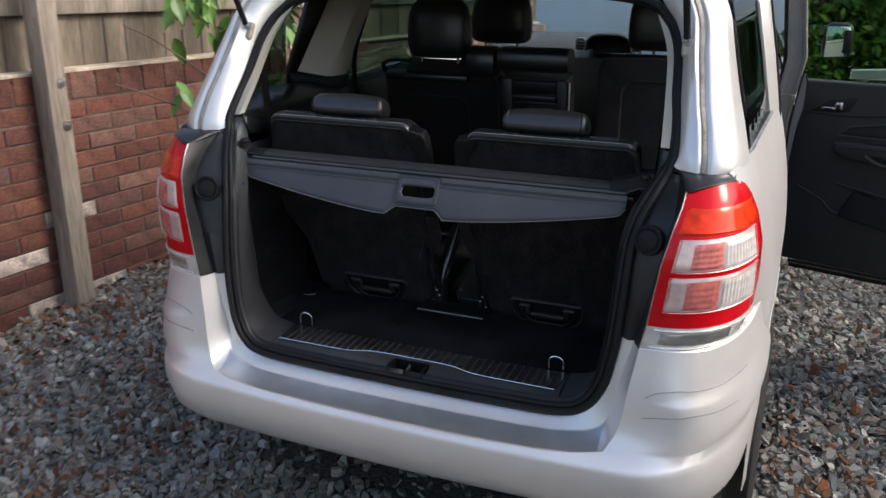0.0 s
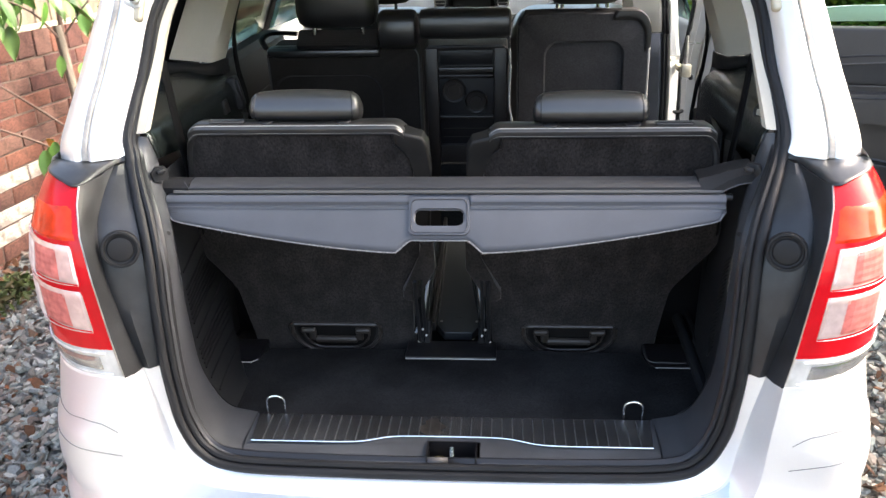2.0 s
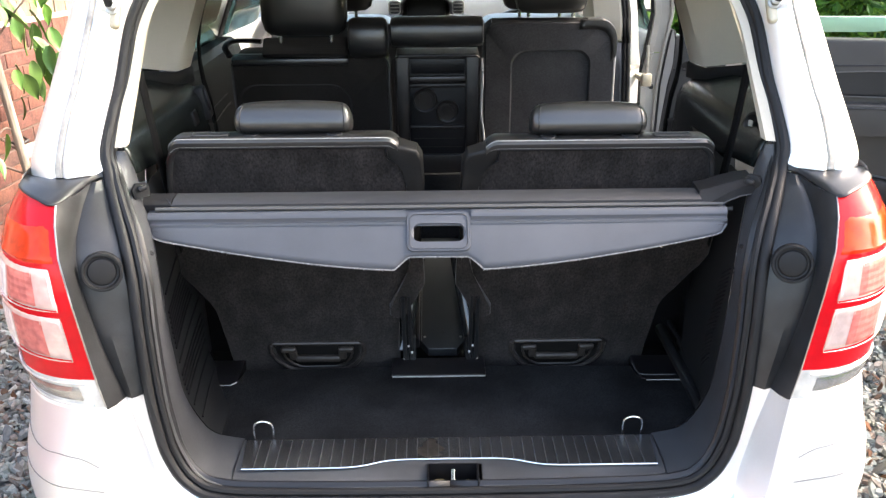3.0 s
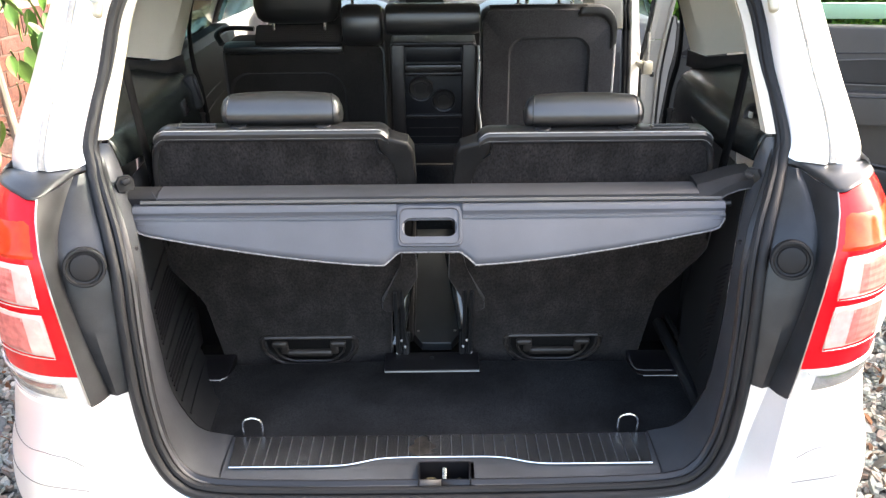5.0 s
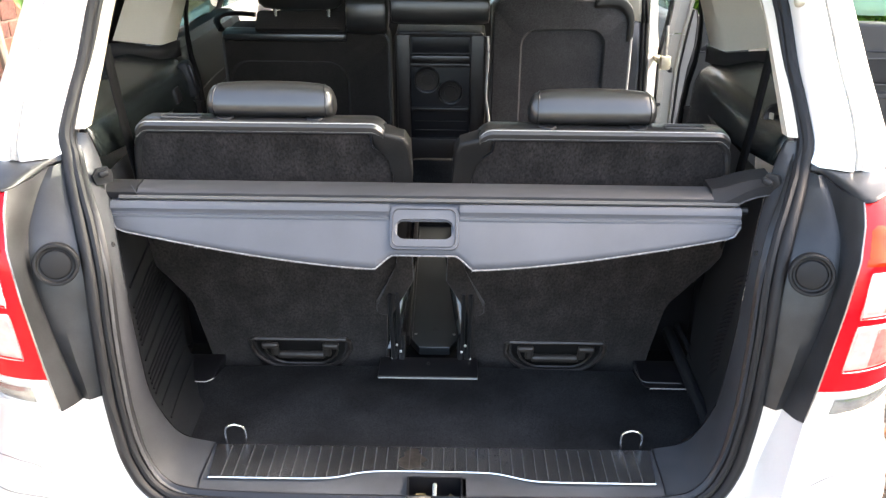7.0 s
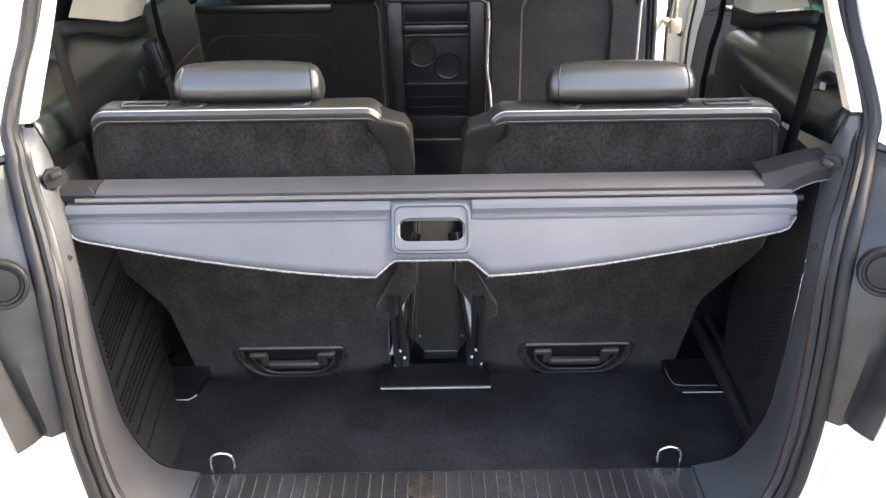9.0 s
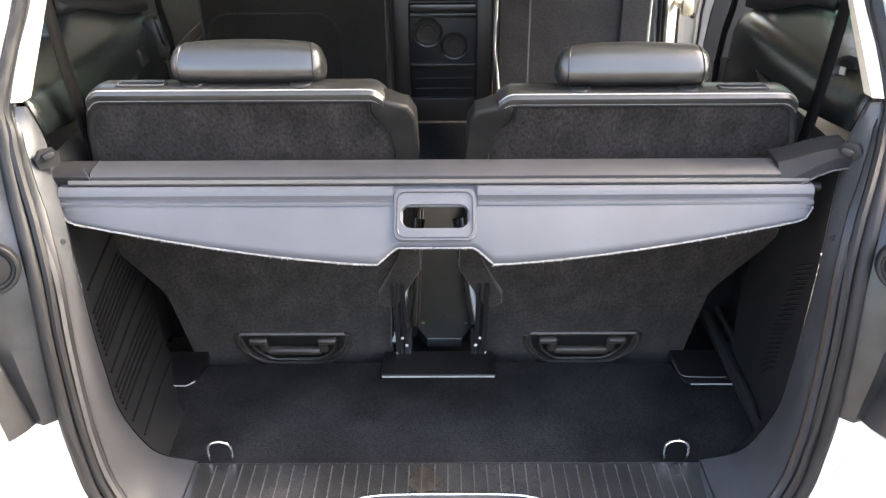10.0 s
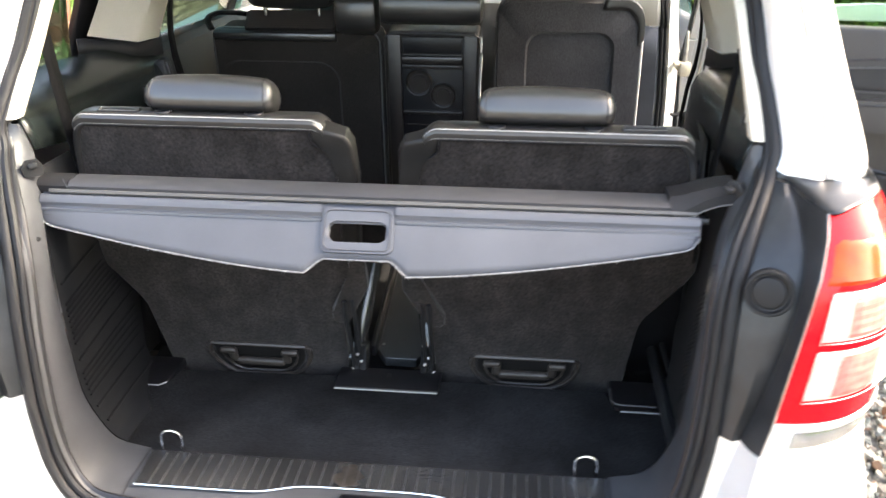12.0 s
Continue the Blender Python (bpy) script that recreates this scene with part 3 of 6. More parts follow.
both(flank)
bm = loft([[Vector((x, y, z + .035 * (1 - (x / .65) ** 2))) for x in np.linspace(-.645, .645, 17)] for y, z in
           ((.46, 1.598), (.55, 1.612), (1.0, 1.625), (1.6, 1.628), (2.1, 1.615), (2.32, 1.59))])
part("roof_skin", bm, SILVER, car, "silver roof", solid=.03)
bm = loft([[Vector((x, y, z + .03 * (1 - (x / .65) ** 2))) for x in np.linspace(-.60, .60, 13)] for y, z in
           ((.50, 1.572), (1.0, 1.59), (1.6, 1.592), (2.1, 1.58), (2.3, 1.56))])
part("headlining", bm, BEIGE, car, "pale headlining", solid=.01)
ws = part("windscreen", loft([[Vector((x * lerp(.62, .78, k / 6), lerp(2.34, 3.16, k / 6) + .12 * (1 - x * x) * (k / 6), lerp(1.59, 1.17, k / 6))) for x in np.linspace(-1, 1, 13)] for k in range(7)]),
          SCREEN_GLASS, car, "raked windscreen", solid=.005)
ws.visible_shadow = False
bm = loft([[Vector((x * w, y + .10 * (1 - x * x), z + .04 * (1 - x * x))) for x in np.linspace(-1, 1, 13)] for y, z, w in
           ((3.08, 1.165, .80), (3.4, 1.13, .80), (3.8, 1.05, .76), (4.15, .90, .70), (4.28, .66, .68), (4.30, .45, .68), (4.22, .22, .68))])
part("bonnet", bm, SILVER, car, "silver bonnet and nose", solid=.01)
bm = bmesh.new()
box(bm, (0, 2.2, .24), (1.6, 3.9, .05), bevel=.02)
part("underbody", bm, BLACK, car)


def wheel(s, y):
    w = part("wheel", disc((.77 * s, y, .315), (s, 0, 0), [(.19, -.10), (.27, -.10), (.305, -.08), (.315, -.03), (.315, .05), (.305, .09), (.27, .105), (.20, .10), (.195, .06), (.19, -.02)], 40), TYRE, car, "wheel with a black tyre")
    part("rim", disc((.77 * s, y, .315), (s, 0, 0), [(.19, .0), (.195, .085), (.18, .09), (.16, .06), (.06, .075), (.04, .09), (.001, .09)], 30), STEEL, w, "grey alloy rim")


for s in (1, -1):
    for y in AXLES:
        wheel(s, y)

# the raised tailgate overhead
tg = frame_of((0, .47, 1.66), (1, 0, 0), (0, -.76, .65))
gate_out = [(-.60, 0), (.60, 0), (.70, .35), (.66, .62), (.58, .98), (-.58, .98), (-.66, .62), (-.70, .35)]
gate_in = [(-.52, .07), (.52, .07), (.60, .35), (.56, .52), (.54, .53), (-.54, .53), (-.56, .52), (-.60, .35)]
bm = loft([[tg @ Vector((u, v, z)) for u, v in o] for o, z in ((gate_in, 0), (gate_out, 0), (gate_out, -.06), (gate_in, -.06), (gate_in, 0))], closed=True)
gate = part("tailgate", bm, SILVER, car, "raised silver tailgate")
gw = part("tailgate_window", slab(gate_in, tg @ pose(0, 0, -.02), .004), GLASS, gate, "tinted tailgate window")
gw.visible_shadow = False
part("gate_lining", slab([(-.60, .56), (.60, .56), (.52, .94), (-.52, .94)], tg @ pose(0, 0, -.064), .03, 0), PLASTIC, gate, "dark grey tailgate lining")

DOORLINING = shader("warm_grey_door_lining", (.030, .029, .0285), .48, grain=.1, grain_scale=500, relief=.0004, stain=.12)
LINING = shader("door_lining_plastic", (.0130, .0135, .0150), .50, grain=.1, grain_scale=500, relief=.0004, stain=.1, spec=.35)
# ---- boot interior ----
# trim that runs from the seal inwards
def trims(s):
    IN = [(.405, .150, .6752), (.462, .150, .690), (.488, .145, .728), (.509, .14, .79), (.516, .14, .864), (.522, .142, .95), (.527, .148, 1.05), (.537, .17, 1.11), (.553, .20, 1.155), (.570, .228, 1.20), (.578, .216, 1.25)]
    SE = [(.405, .011, .659), (.462, .018, .686), (.492, .027, .738), (.505, .034, .795), (.512, .041, .855), (.518, .054, .955), (.523, .073, 1.05), (.541, .102, 1.115), (.567, .15, 1.17), (.586, .19, 1.21), (.595, .212, 1.25)]
    n = 40
    a, b = mirror(spline(SE, n), s), mirror(spline(IN, n), s)
    m1 = [lerp(p, q, .25) + Vector((-.003 * s, -.002, .003 * (1 - i / n))) for i, (p, q) in enumerate(zip(a, b))]
    m2 = [lerp(p, q, .75) + Vector((-.003 * s, -.004, .002 * (1 - i / n))) for i, (p, q) in enumerate(zip(a, b))]
    trim = part("boot_side_trim", loft([a, m1, m2, b]), PLASTIC, car, "dark grey plastic trim along the boot opening")
    # side wall behind it, going forward
    far = [(.40, .46, .655), (.500, .46, .655), (.545, .46, .69), (.556, .48, .80), (.575, .50, .89), (.585, .52, 1.0), (.590, .53, 1.08), (.592, .54, 1.13), (.594, .55, 1.17), (.596, .56, 1.19)]
    c = mirror(spline(far, n), s)
    b2 = [p + Vector((0, .002, 0)) for p in b]
    mm = [lerp(p, q, .5) + Vector((.002 * s, 0, 0)) for p, q in zip(b2, c)]
    m0 = [lerp(p, q, .5) for p, q in zip(b2, mm)]
    if s > 0:  # this side stands straight up from the edge of the floor
        for row, x in ((m0, .531), (mm, .541), (c, .546)):
            for p in row:
                p.x = max(p.x, x)
    wall = part("boot_side_wall", loft([r[3:-6] for r in (b2, m0, mm, c)]), WALLP, car, "black ribbed plastic boot side wall")
    # ribs on the wall: level rows on one side, a slanted hatch on the other
    def on_wall(z, f):
        """The point of the wall at a height and a share of its length."""
        k = float(np.interp(z, [q.z for q in b2], range(n)))
        i = min(int(k), n - 2)
        at = [lerp(c0[i], c0[i + 1], k - i) for c0 in (b2, m0, mm, c)]
        j = 0 if f < .25 else 1 if f < .5 else 2
        w = lerp(at[j], at[j + 1], (f - .25 * j) / (.25, .25, .5)[j])
        return w + Vector((-.0008 * s, 0, 0))
    if s < 0:
        rows = [(.988, .62)] + [(.950 - .0105 * i, .58 + .03 * i) for i in range(8)] + [(.845, .95)] + [(.818 - .0105 * i, .90) for i in range(5)] + [(.752, .95), (.722, .95)]
        for z, f1 in rows:
            part("rib", tube([on_wall(z, lerp(.05, f1, k / 6)) for k in range(7)], .0022, 6), BLACK, wall)
    else:
        for i in range(22):
            z0, f0 = 1.03 - .0105 * i, .03 + .010 * i
            part("rib", tube([on_wall(z0 - .055 * k / 6, f0 + .26 * k / 6) + Vector((.004 if k in (0, 6) else 0, 0, 0)) for k in range(7)], .0019, 6), LINING, wall)
        # moulded rail along the foot of the wall and the rim of the corner pocket
        rail = part("wall_rail", tube([(.531, .185, .676), (.533, .30, .677), (.535, .45, .678), (.536, .592, .678)], .0135, 10), WALLP, wall, "moulded rail at the foot of the side wall")
        part("rail_bead", tube([(.545, .20, .697), (.549, .32, .700), (.552, .46, .702), (.553, .58, .702)], .006, 8), LINING, rail)
        part("pocket_rim", tube(spline([(.431, .432, .6735), (.432, .40, .6735), (.440, .381, .6735), (.470, .378, .6735), (.515, .377, .6735)], 14), .0018, 6), STITCH, wall)
    # upper quarter trim: rounded shelf over the wheel, ending in a front face
    shelf = [[(.572, .235, 1.20), (.588, .50, 1.16), (.590, .76, 1.12), (.604, .90, 1.08)],
             [(.575, .228, 1.225), (.594, .45, 1.205), (.600, .76, 1.205), (.614, .905, 1.195)],
             [(.580, .226, 1.244), (.606, .45, 1.230), (.611, .76, 1.226), (.625, .908, 1.218)],
             [(.590, .23, 1.254), (.630, .45, 1.246), (.635, .76, 1.240), (.645, .910, 1.232)],
             [(.60, .235, 1.262), (.70, .45, 1.280), (.715, .76, 1.268), (.72, .92, 1.258)],
             [(.735, .30, 1.258), (.748, .45, 1.268), (.762, .76, 1.262), (.772, .92, 1.25)]]
    quarter = part("quarter_trim", loft([mirror(spline(r, 20), s) for r in shelf]), QUARTER, car, "dark satin trim below the rear side window", solid=.003)
    ends = mirror([r[-1] for r in shelf], s)
    part("shelf_end", loft([[e + Vector((0, .001, -.001)) for e in ends], [Vector((e.x, e.y + .03, .70)) for e in ends]]), LINING, quarter)
    # dark foot of the middle pillar
    foot = [(.752, .752), (.742, .778), (.664, .850), (.650, .960), (.70, 1.07)]
    part("pillar_foot", loft([mirror([(x, y, z + .25 * (x - .66)) for x, y in foot], s) for z in (1.235, 1.2745)]), LINING, car, "dark foot of the pillar trim", solid=.004)
    low = [[(.585, .54, 1.165), (.598, .76, 1.162), (.62, 1.02, 1.10), (.66, 1.15, 1.0)], [(.58, .50, .80), (.60, .76, .80), (.64, 1.0, .75), (.68, 1.15, .7)], [(.57, .46, .66), (.60, .76, .60), (.64, 1.0, .5), (.70, 1.15, .45)]]
    part("wheel_arch_trim", loft([mirror(spline(r, 14), s) for r in low]), BLACK, car, "black trim over the wheel arch", solid=.003)
    # beige pillar trims
    d_in = [[(.600, .208, 1.256), (.590, .275, 1.35), (.575, .352, 1.46), (.535, .41, 1.545)],
            [(.575, .203, 1.259), (.566, .276, 1.35), (.550, .356, 1.46), (.51, .42, 1.545)],
            [(.573, .224, 1.260), (.567, .299, 1.35), (.553, .374, 1.46), (.517, .44, 1.55)],
            [(.66, .34, 1.265), (.655, .385, 1.35), (.640, .44, 1.46), (.60, .50, 1.56)],
            [(.735, .41, 1.24), (.715, .44, 1.35), (.69, .49, 1.46), (.64, .55, 1.57)]]
    part("rear_pillar_trim", loft([mirror(spline(r, 14), s) for r in d_in]), BEIGE, car, "beige rear pillar trim")
    c_in = [[(.742, .78, 1.30), (.695, .85, 1.45), (.645, .90, 1.585)], [(.738, .789, 1.298), (.680, .855, 1.45), (.622, .92, 1.585)],
            [(.666, .850, 1.278), (.628, .90, 1.43), (.575, .95, 1.58)], [(.658, .862, 1.277), (.614, .915, 1.43), (.555, .965, 1.58)],
            [(.652, .950, 1.273), (.610, 1.01, 1.43), (.555, 1.05, 1.58)], [(.70, 1.07, 1.26), (.67, 1.11, 1.43), (.62, 1.14, 1.58)]]
    part("middle_pillar_trim", loft([mirror(spline(r, 12), s) for r in c_in]), BEIGE, car, "beige middle pillar trim")
    # lining of the closed door ahead of the pillar
    if s < 0:
        door = part("door_lining", loft([[Vector((-x, y, z)) for y in np.linspace(1.02, 1.86, 9)] for x, z in ((.70, .45), (.705, .80), (.69, .90), (.70, .95), (.712, 1.06), (.715, 1.15), (.728, 1.205), (.75, 1.222), (.80, 1.222))]), LINING, car, "dark grey rear door lining", solid=.004)
        for z0, z1, x in ((1.04, 1.08, .712), (.97, 1.05, .704)):
            part("stitching", tube([(-x + .003, lerp(1.04, 1.55, k / 8), lerp(z0, z1, math.sin(k / 8 * math.pi / 2))) for k in range(9)], .0016, 5), STITCH, door)
    # seat belts
    for pts in ([(.568, .318, 1.37), (.558, .320, 1.25), (.549, .33, 1.14), (.545, .36, 1.0)], [(.600, 1.03, 1.47), (.634, 1.005, 1.36), (.636, .99, 1.25), (.612, .98, 1.12), (.610, .98, .85)]):
        rows = []
        for p in mirror(spline(pts, 10), s):
            rows.append([p + Vector((0, -.017, -.003)), p + Vector((0, .017, .003))])
        part("seat_belt", loft(rows), BELT, car, "black seat belt webbing", solid=.0016)
    # blind catch on the trim: a plate with a hooked lip
    bm = slab([(-.015, -.013), (.013, -.013), (.016, .003), (.008, .014), (-.010, .014), (-.016, .005)], frame_of((.556 * s, .190, 1.184), (.75 * s, -.66, 0), (0, 0, 1)), .010, .003)
    box(bm, (.546 * s, .180, 1.190), (.017, .011, .010), (0, 15 * s, -35 * s), bevel=.004, seg=3)
    part("blind_catch", bm, LINING, trim, "moulded catch for the cover", crease=25)


both(trims)
# small clips along the opening trims
for s in (1, -1):
    for x, y, z in ((.528, .128, 1.085), (.519, .105, .90), (.500, .100, .742)):
        part("trim_clip", disc((x * s, y, z), (-s, -.6, .1), [(.004, -.006), (.004, .0025), (.002, .003), (.001, .0022)], 10), LINING, car)
# added black blockers that keep the gaps beside the folding seats dark
for s in (1, -1):
    bm = bmesh.new()
    box(bm, (.525 * s, .60, .86), (.17, .012, .50), bevel=.004)
    part("seat_well_side", bm, BLACK, car, "added black blocker beside the folding seat")
# belt guide and slots on the quarter trims
guide = part("belt_guide", disc((.622, .385, 1.244), (-1, -.5, .2), [(.026, -.02), (.026, .004), (.020, .008), (.012, .004), (.001, .004)], 20), BLACK, car, "black belt guide with a pale label")
bm = bmesh.new()
box(bm, (.608, .372, 1.250), (.003, .010, .012), (0, 0, 25), bevel=.001)
part("label", bm, BEIGE, guide, "small pale label")
bm = bmesh.new()
box(bm, (-.598, .735, 1.187), (.014, .040, .034), (0, -12, 3), bevel=.003)
part("trim_slot", bm, BLACK, car)
bm = bmesh.new()
box(bm, (-.610, .875, 1.195), (.030, .050, .085), (0, -12, 8), bevel=.010, seg=3)
part("trim_catch", bm, LINING, car, "moulded end of the quarter trim")
bm = bmesh.new()
box(bm, (-.594, .86, 1.205), (.008, .018, .055), (0, -12, 8), bevel=.003)
part("trim_recess", bm, BLACK, car)
bm = bmesh.new()
box(bm, (-.585, .480, 1.112), (.020, .10, .034), (0, -8, 4), bevel=.010, seg=3)
part("belt_outlet", bm, BLACK, car, "black belt outlet")

# load floor
bm = slab([(-.505, .145), (.505, .145), (.535, .21), (.545, .356), (.436, .356), (.430, .362), (.428, .426), (.086, .426), (.086, .46), (-.120, .46), (-.120, .426), (-.461, .426), (-.464, .362), (-.470, .356), (-.556, .356), (-.540, .21)],
          pose(0, 0, .672), .02, .005)
part("load_floor", bm, CARPET, car, "flat black carpeted boot floor")
bm = slab([(-.56, .30), (.56, .30), (.62, 1.2), (-.62, 1.2)], pose(0, 0, .625), .02, .004)
part("cabin_floor", bm, CARPET, car, "black carpeted floor below the folding seats")
bm = bmesh.new()
box(bm, (-.017, .418, .6755), (.212, .078, .010), bevel=.0035)
tab = part("floor_tab", bm, BLACK, car, "dark plastic flap at the front of the boot floor")
part("tab_edge", tube([(-.121, .3775, .6765), (.087, .3775, .6765)], .0015, 6), PALE, tab, "pale front edge")
part("tab_hole", disc((-.017, .43, .6805), (0, 0, 1), [(.006, -.001), (.006, .0008), (.0045, .001), (.004, -.0004), (.001, -.0004)], 12), LINING, tab)
for s in (1, -1):
    x0, x1 = (.434, .525) if s > 0 else (-.545, -.468)
    pts = [(x0 + .012, .358), (x1, .358), (x1, .47), (x0, .47), (x0, .372)] if s > 0 else [(x0, .358), (x1 - .012, .358), (x1, .372), (x1, .47), (x0, .47)]
    corner = part("floor_corner", slab(pts, pose(0, 0, .6735), .02, .004), BLACK, car, "black plastic cap at the floor's corner")
    part("cap_edge", tube([(p[0], p[1] - .001, .6725) for p in (pts[:2] if s > 0 else pts[:3])], .0015, 5), PALE, corner)

# sill trim with ribbed plate, striker recess
prof = [(.009, .650), (.012, .6585), (.024, .664), (.042, .6695), (.052, .672), (.060, .6735), (.146, .6745), (.150, .668)]
bm = loft([[Vector((x, y, z)) for x in np.linspace(-.405, .405, 41)] for y, z in prof])
holes = [f for f in bm.faces if abs(f.calc_center_median().x - .006) < .047 and .012 < f.calc_center_median().y < .058]
bmesh.ops.delete(bm, geom=holes, context="FACES")
sill = part("sill_trim", bm, PLASTIC, car, "dark grey plastic sill trim with a ribbed scuff plate")


def strip_y(x):
    return .050 + .024 / (1 + math.exp((abs(x) - .145) / .017))


plate_pts = [(x, strip_y(x)) for x in np.linspace(-.392, .392, 61)] + [(.40, .143), (-.40, .143)]
plate = part("scuff_plate", slab(plate_pts, pose(0, 0, .6765), .003), PLATE, sill, "black ribbed scuff plate")
part("bright_strip", tube([(x, strip_y(x) - .001, .677) for x in np.linspace(-.392, .392, 61)], .0022, 6), CHROME, sill, "thin bright metal strip")
for i in range(37):
    x = -.37 + i * .74 / 36
    bm = bmesh.new()
    y0 = strip_y(x) + .004
    box(bm, (x, (y0 + .138) / 2, .6768), (.0016, .138 - y0, .0022))
    part("rib", bm, STITCH, sill, smooth=False)
rg = random.Random(6)
stain = [(-.035 + (.022 + rg.uniform(-.010, .010)) * math.cos(a), .105 + (.03 + rg.uniform(-.008, .008)) * math.sin(a)) for a in np.linspace(0, 2 * math.pi, 18, endpoint=False)]
part("rust_mark", slab(stain, pose(0, 0, .6769), .0008), shader("rust_brown", (.028, .024, .020), .5, grain=.4, grain_scale=200, stain=.5, stain_scale=60), sill, "brown rust mark")
for x in (-.406, .406):
    part("sill_joint", tube([(x, .012, .659), (x, .03, .6655), (x, .055, .673), (x, .146, .6755)], .0011, 5), BLACK, sill)
bm = bmesh.new()
box(bm, (.006, .040, .630), (.094, .05, .012))
for dx in (-.047, .047):
    box(bm, (.006 + dx, .035, .652), (.003, .045, .05))
box(bm, (.006, .060, .65), (.094, .003, .05))
part("striker_recess", bm, BLACK, sill, smooth=False)
part("lock_striker", tube([(.006, .048, .64), (.006, .046, .668), (.006, .020, .655), (.006, .020, .635)], .0045, 8), CHROME, sill, "bright metal lock striker")
RUSTY = shader("rusty_latch", (.10, .08, .04), .7, stain=.4, stain_scale=60)
for c, size, rot in (((-.018, .045, .640), (.022, .018, .012), (10, 20, 30)), ((.034, .042, .640), (.015, .02, .010), (0, 30, -20))):
    bm = bmesh.new()
    box(bm, c, size, rot, bevel=.003)
    part("latch_plate", bm, RUSTY, sill, "brownish metal in the latch recess")

# lashing rings
for s in (1, -1):
    part("lashing_ring", tube(spline([((.367 + dx) * s, .153, z) for dx, z in ((-.018, .672), (-.019, .698), (-.013, .709), (0, .713), (.013, .709), (.019, .698), (.018, .672))], 25), .0026, 8), CHROME, car, "bright metal lashing ring")

# ---- folding seats of the third row ----
def third_seat(s):
    m = frame_of((0, .470, .674), (1, 0, 0), (0, -.199, .569))

    def side(pts):
        """The outline as it lies on this side; the other seat stands a little further out at its foot."""
        if s > 0:
            return list(pts)
        return [(-u - float(np.interp(v, [.2, .45], [.036, .013])), v + float(np.interp(v, [.4, .55], [0, .010]))) for u, v in pts][::-1]

    out = side([(.072, -.055), (.462, -.055), (.466, .165), (.475, .19), (.540, .275), (.556, .31), (.556, .36), (.520, .48), (.509, .558), (.500, .580), (.484, .594), (.10, .594), (.042, .57), (.036, .55), (.036, .30), (.072, .24)])
    seat = based("third_row_seat", "upright folding rear seat with brown-black felt back and leather top", "car seat", (.27 * s, .47, .66), "folding third row seats")
    part("seat_back", slab(out, m, .034, .006, 3), FELT, seat, "brown-black felt seat back")
    # leather cover rolled over the top
    u0, u1 = (.076, .508) if s > 0 else (-.520, -.090)
    uc, half = (u0 + u1) / 2, (u1 - u0) / 2

    def end(u):
        f = max(0.0, (abs(u - uc) - half + .022) / .022)
        return .015 * f * f

    raised = 0 if s > 0 else .010
    us = [uc + half * f for f in (-1, -.985, -.965, -.94, -.91, -.85, -.6, -.3, 0, .3, .6, .85, .91, .94, .965, .985, 1)]
    prof = [(.585, -.002), (.5875, .0012), (.593, .0028), (.599, .0022), (.6025, -.003), (.603, -.010), (.597, -.03), (.588, -.05), (.57, -.066), (.50, -.075)]
    part("seat_top", loft([[m @ Vector((u, v + raised - end(u), z)) for u in us] for v, z in prof]), LEATHER, seat, "black leather seat top with stitched edge", solid=.003)
    # piping lines; the two pale ones also paint in gloss along the edge
    for v, z, r, mat in ((.5860, .0012, .0016, BLACK), (.5905, .0026, .0012, PALE), (.6035, -.003, .0012, PALE)):
        part("piping", tube([m @ Vector((u, v + raised - end(u), z)) for u in us], r, 6), mat, seat)
    bm = bmesh.new()
    for k in range(46):
        u = lerp(u0 + .02, u1 - .02, k / 45)
        tube([m @ Vector((u - .0028, .6005 + raised, -.0005)), m @ Vector((u + .0028, .6005 + raised, -.0005))], .0007, 4, bm)
    stitch = part("stitching", bm, PALE, seat, "pale stitching")
    tagged(stitch, kind="stuff")
    rim = side([(.527, .47), (.5165, .53), (.5095, .558), (.501, .577), (.490, .588)])
    part("edge_roll", tube([m @ Vector((u, v, -.004)) for u, v in rim], .0075, 8), LEATHER, seat)
    # release catch on top, near the outer end
    cx = u1 - .078 if s > 0 else u0 + .078
    top = frame_of(m @ Vector((cx, .602 + raised, -.022)), (1, 0, 0), (0, .066, .004))
    plate = part("release_plate", slab(rounded(.074, .024, .006), top, .004, .001), BLACK, seat)
    part("release_rim", tube([top @ Vector((u, v, .001)) for u, v in rounded(.066, .017, .004)], .0014, 5, closed=True), STITCH, seat)
    # leather bolster with its seam
    ib = side([(.030, .31), (.062, .31), (.062, .489), (.063, .534), (.080, .546), (.098, .561), (.100, .589), (.083, .590), (.042, .577), (.031, .556), (.029, .489)])
    part("bolster", slab(ib, m @ pose(0, 0, .004), .03, .007, 3), SEATSIDE, seat, "black leather side bolster")
    sm = side([(.0625, .36), (.0625, .489), (.0635, .534), (.081, .547), (.0985, .561), (.1005, .586)])
    part("bolster_seam", tube([m @ Vector((u, v, .0015)) for u, v in sm], .0022, 6), BLACK, seat)
    # felt flap that hides the hinge
    fl = [(.022, .32), (.020, .245), (.064, .152), (.070, .143), (.090, .144), (.099, .153), (.099, .178), (.054, .275), (.052, .32)]
    fl = fl if s > 0 else [(-u - .025, v) for u, v in fl][::-1]
    part("side_flap", slab(fl, m @ pose(0, 0, .011), .014, .004, 3), FELT, seat, "stiff felt flap over the seat hinge")
    # cushion on the other face of the back, seen from the side
    cu = side([(.085, .0), (.445, .0), (.45, .18), (.525, .32), (.50, .53), (.47, .55), (.10, .55), (.060, .52), (.055, .34), (.085, .24)])
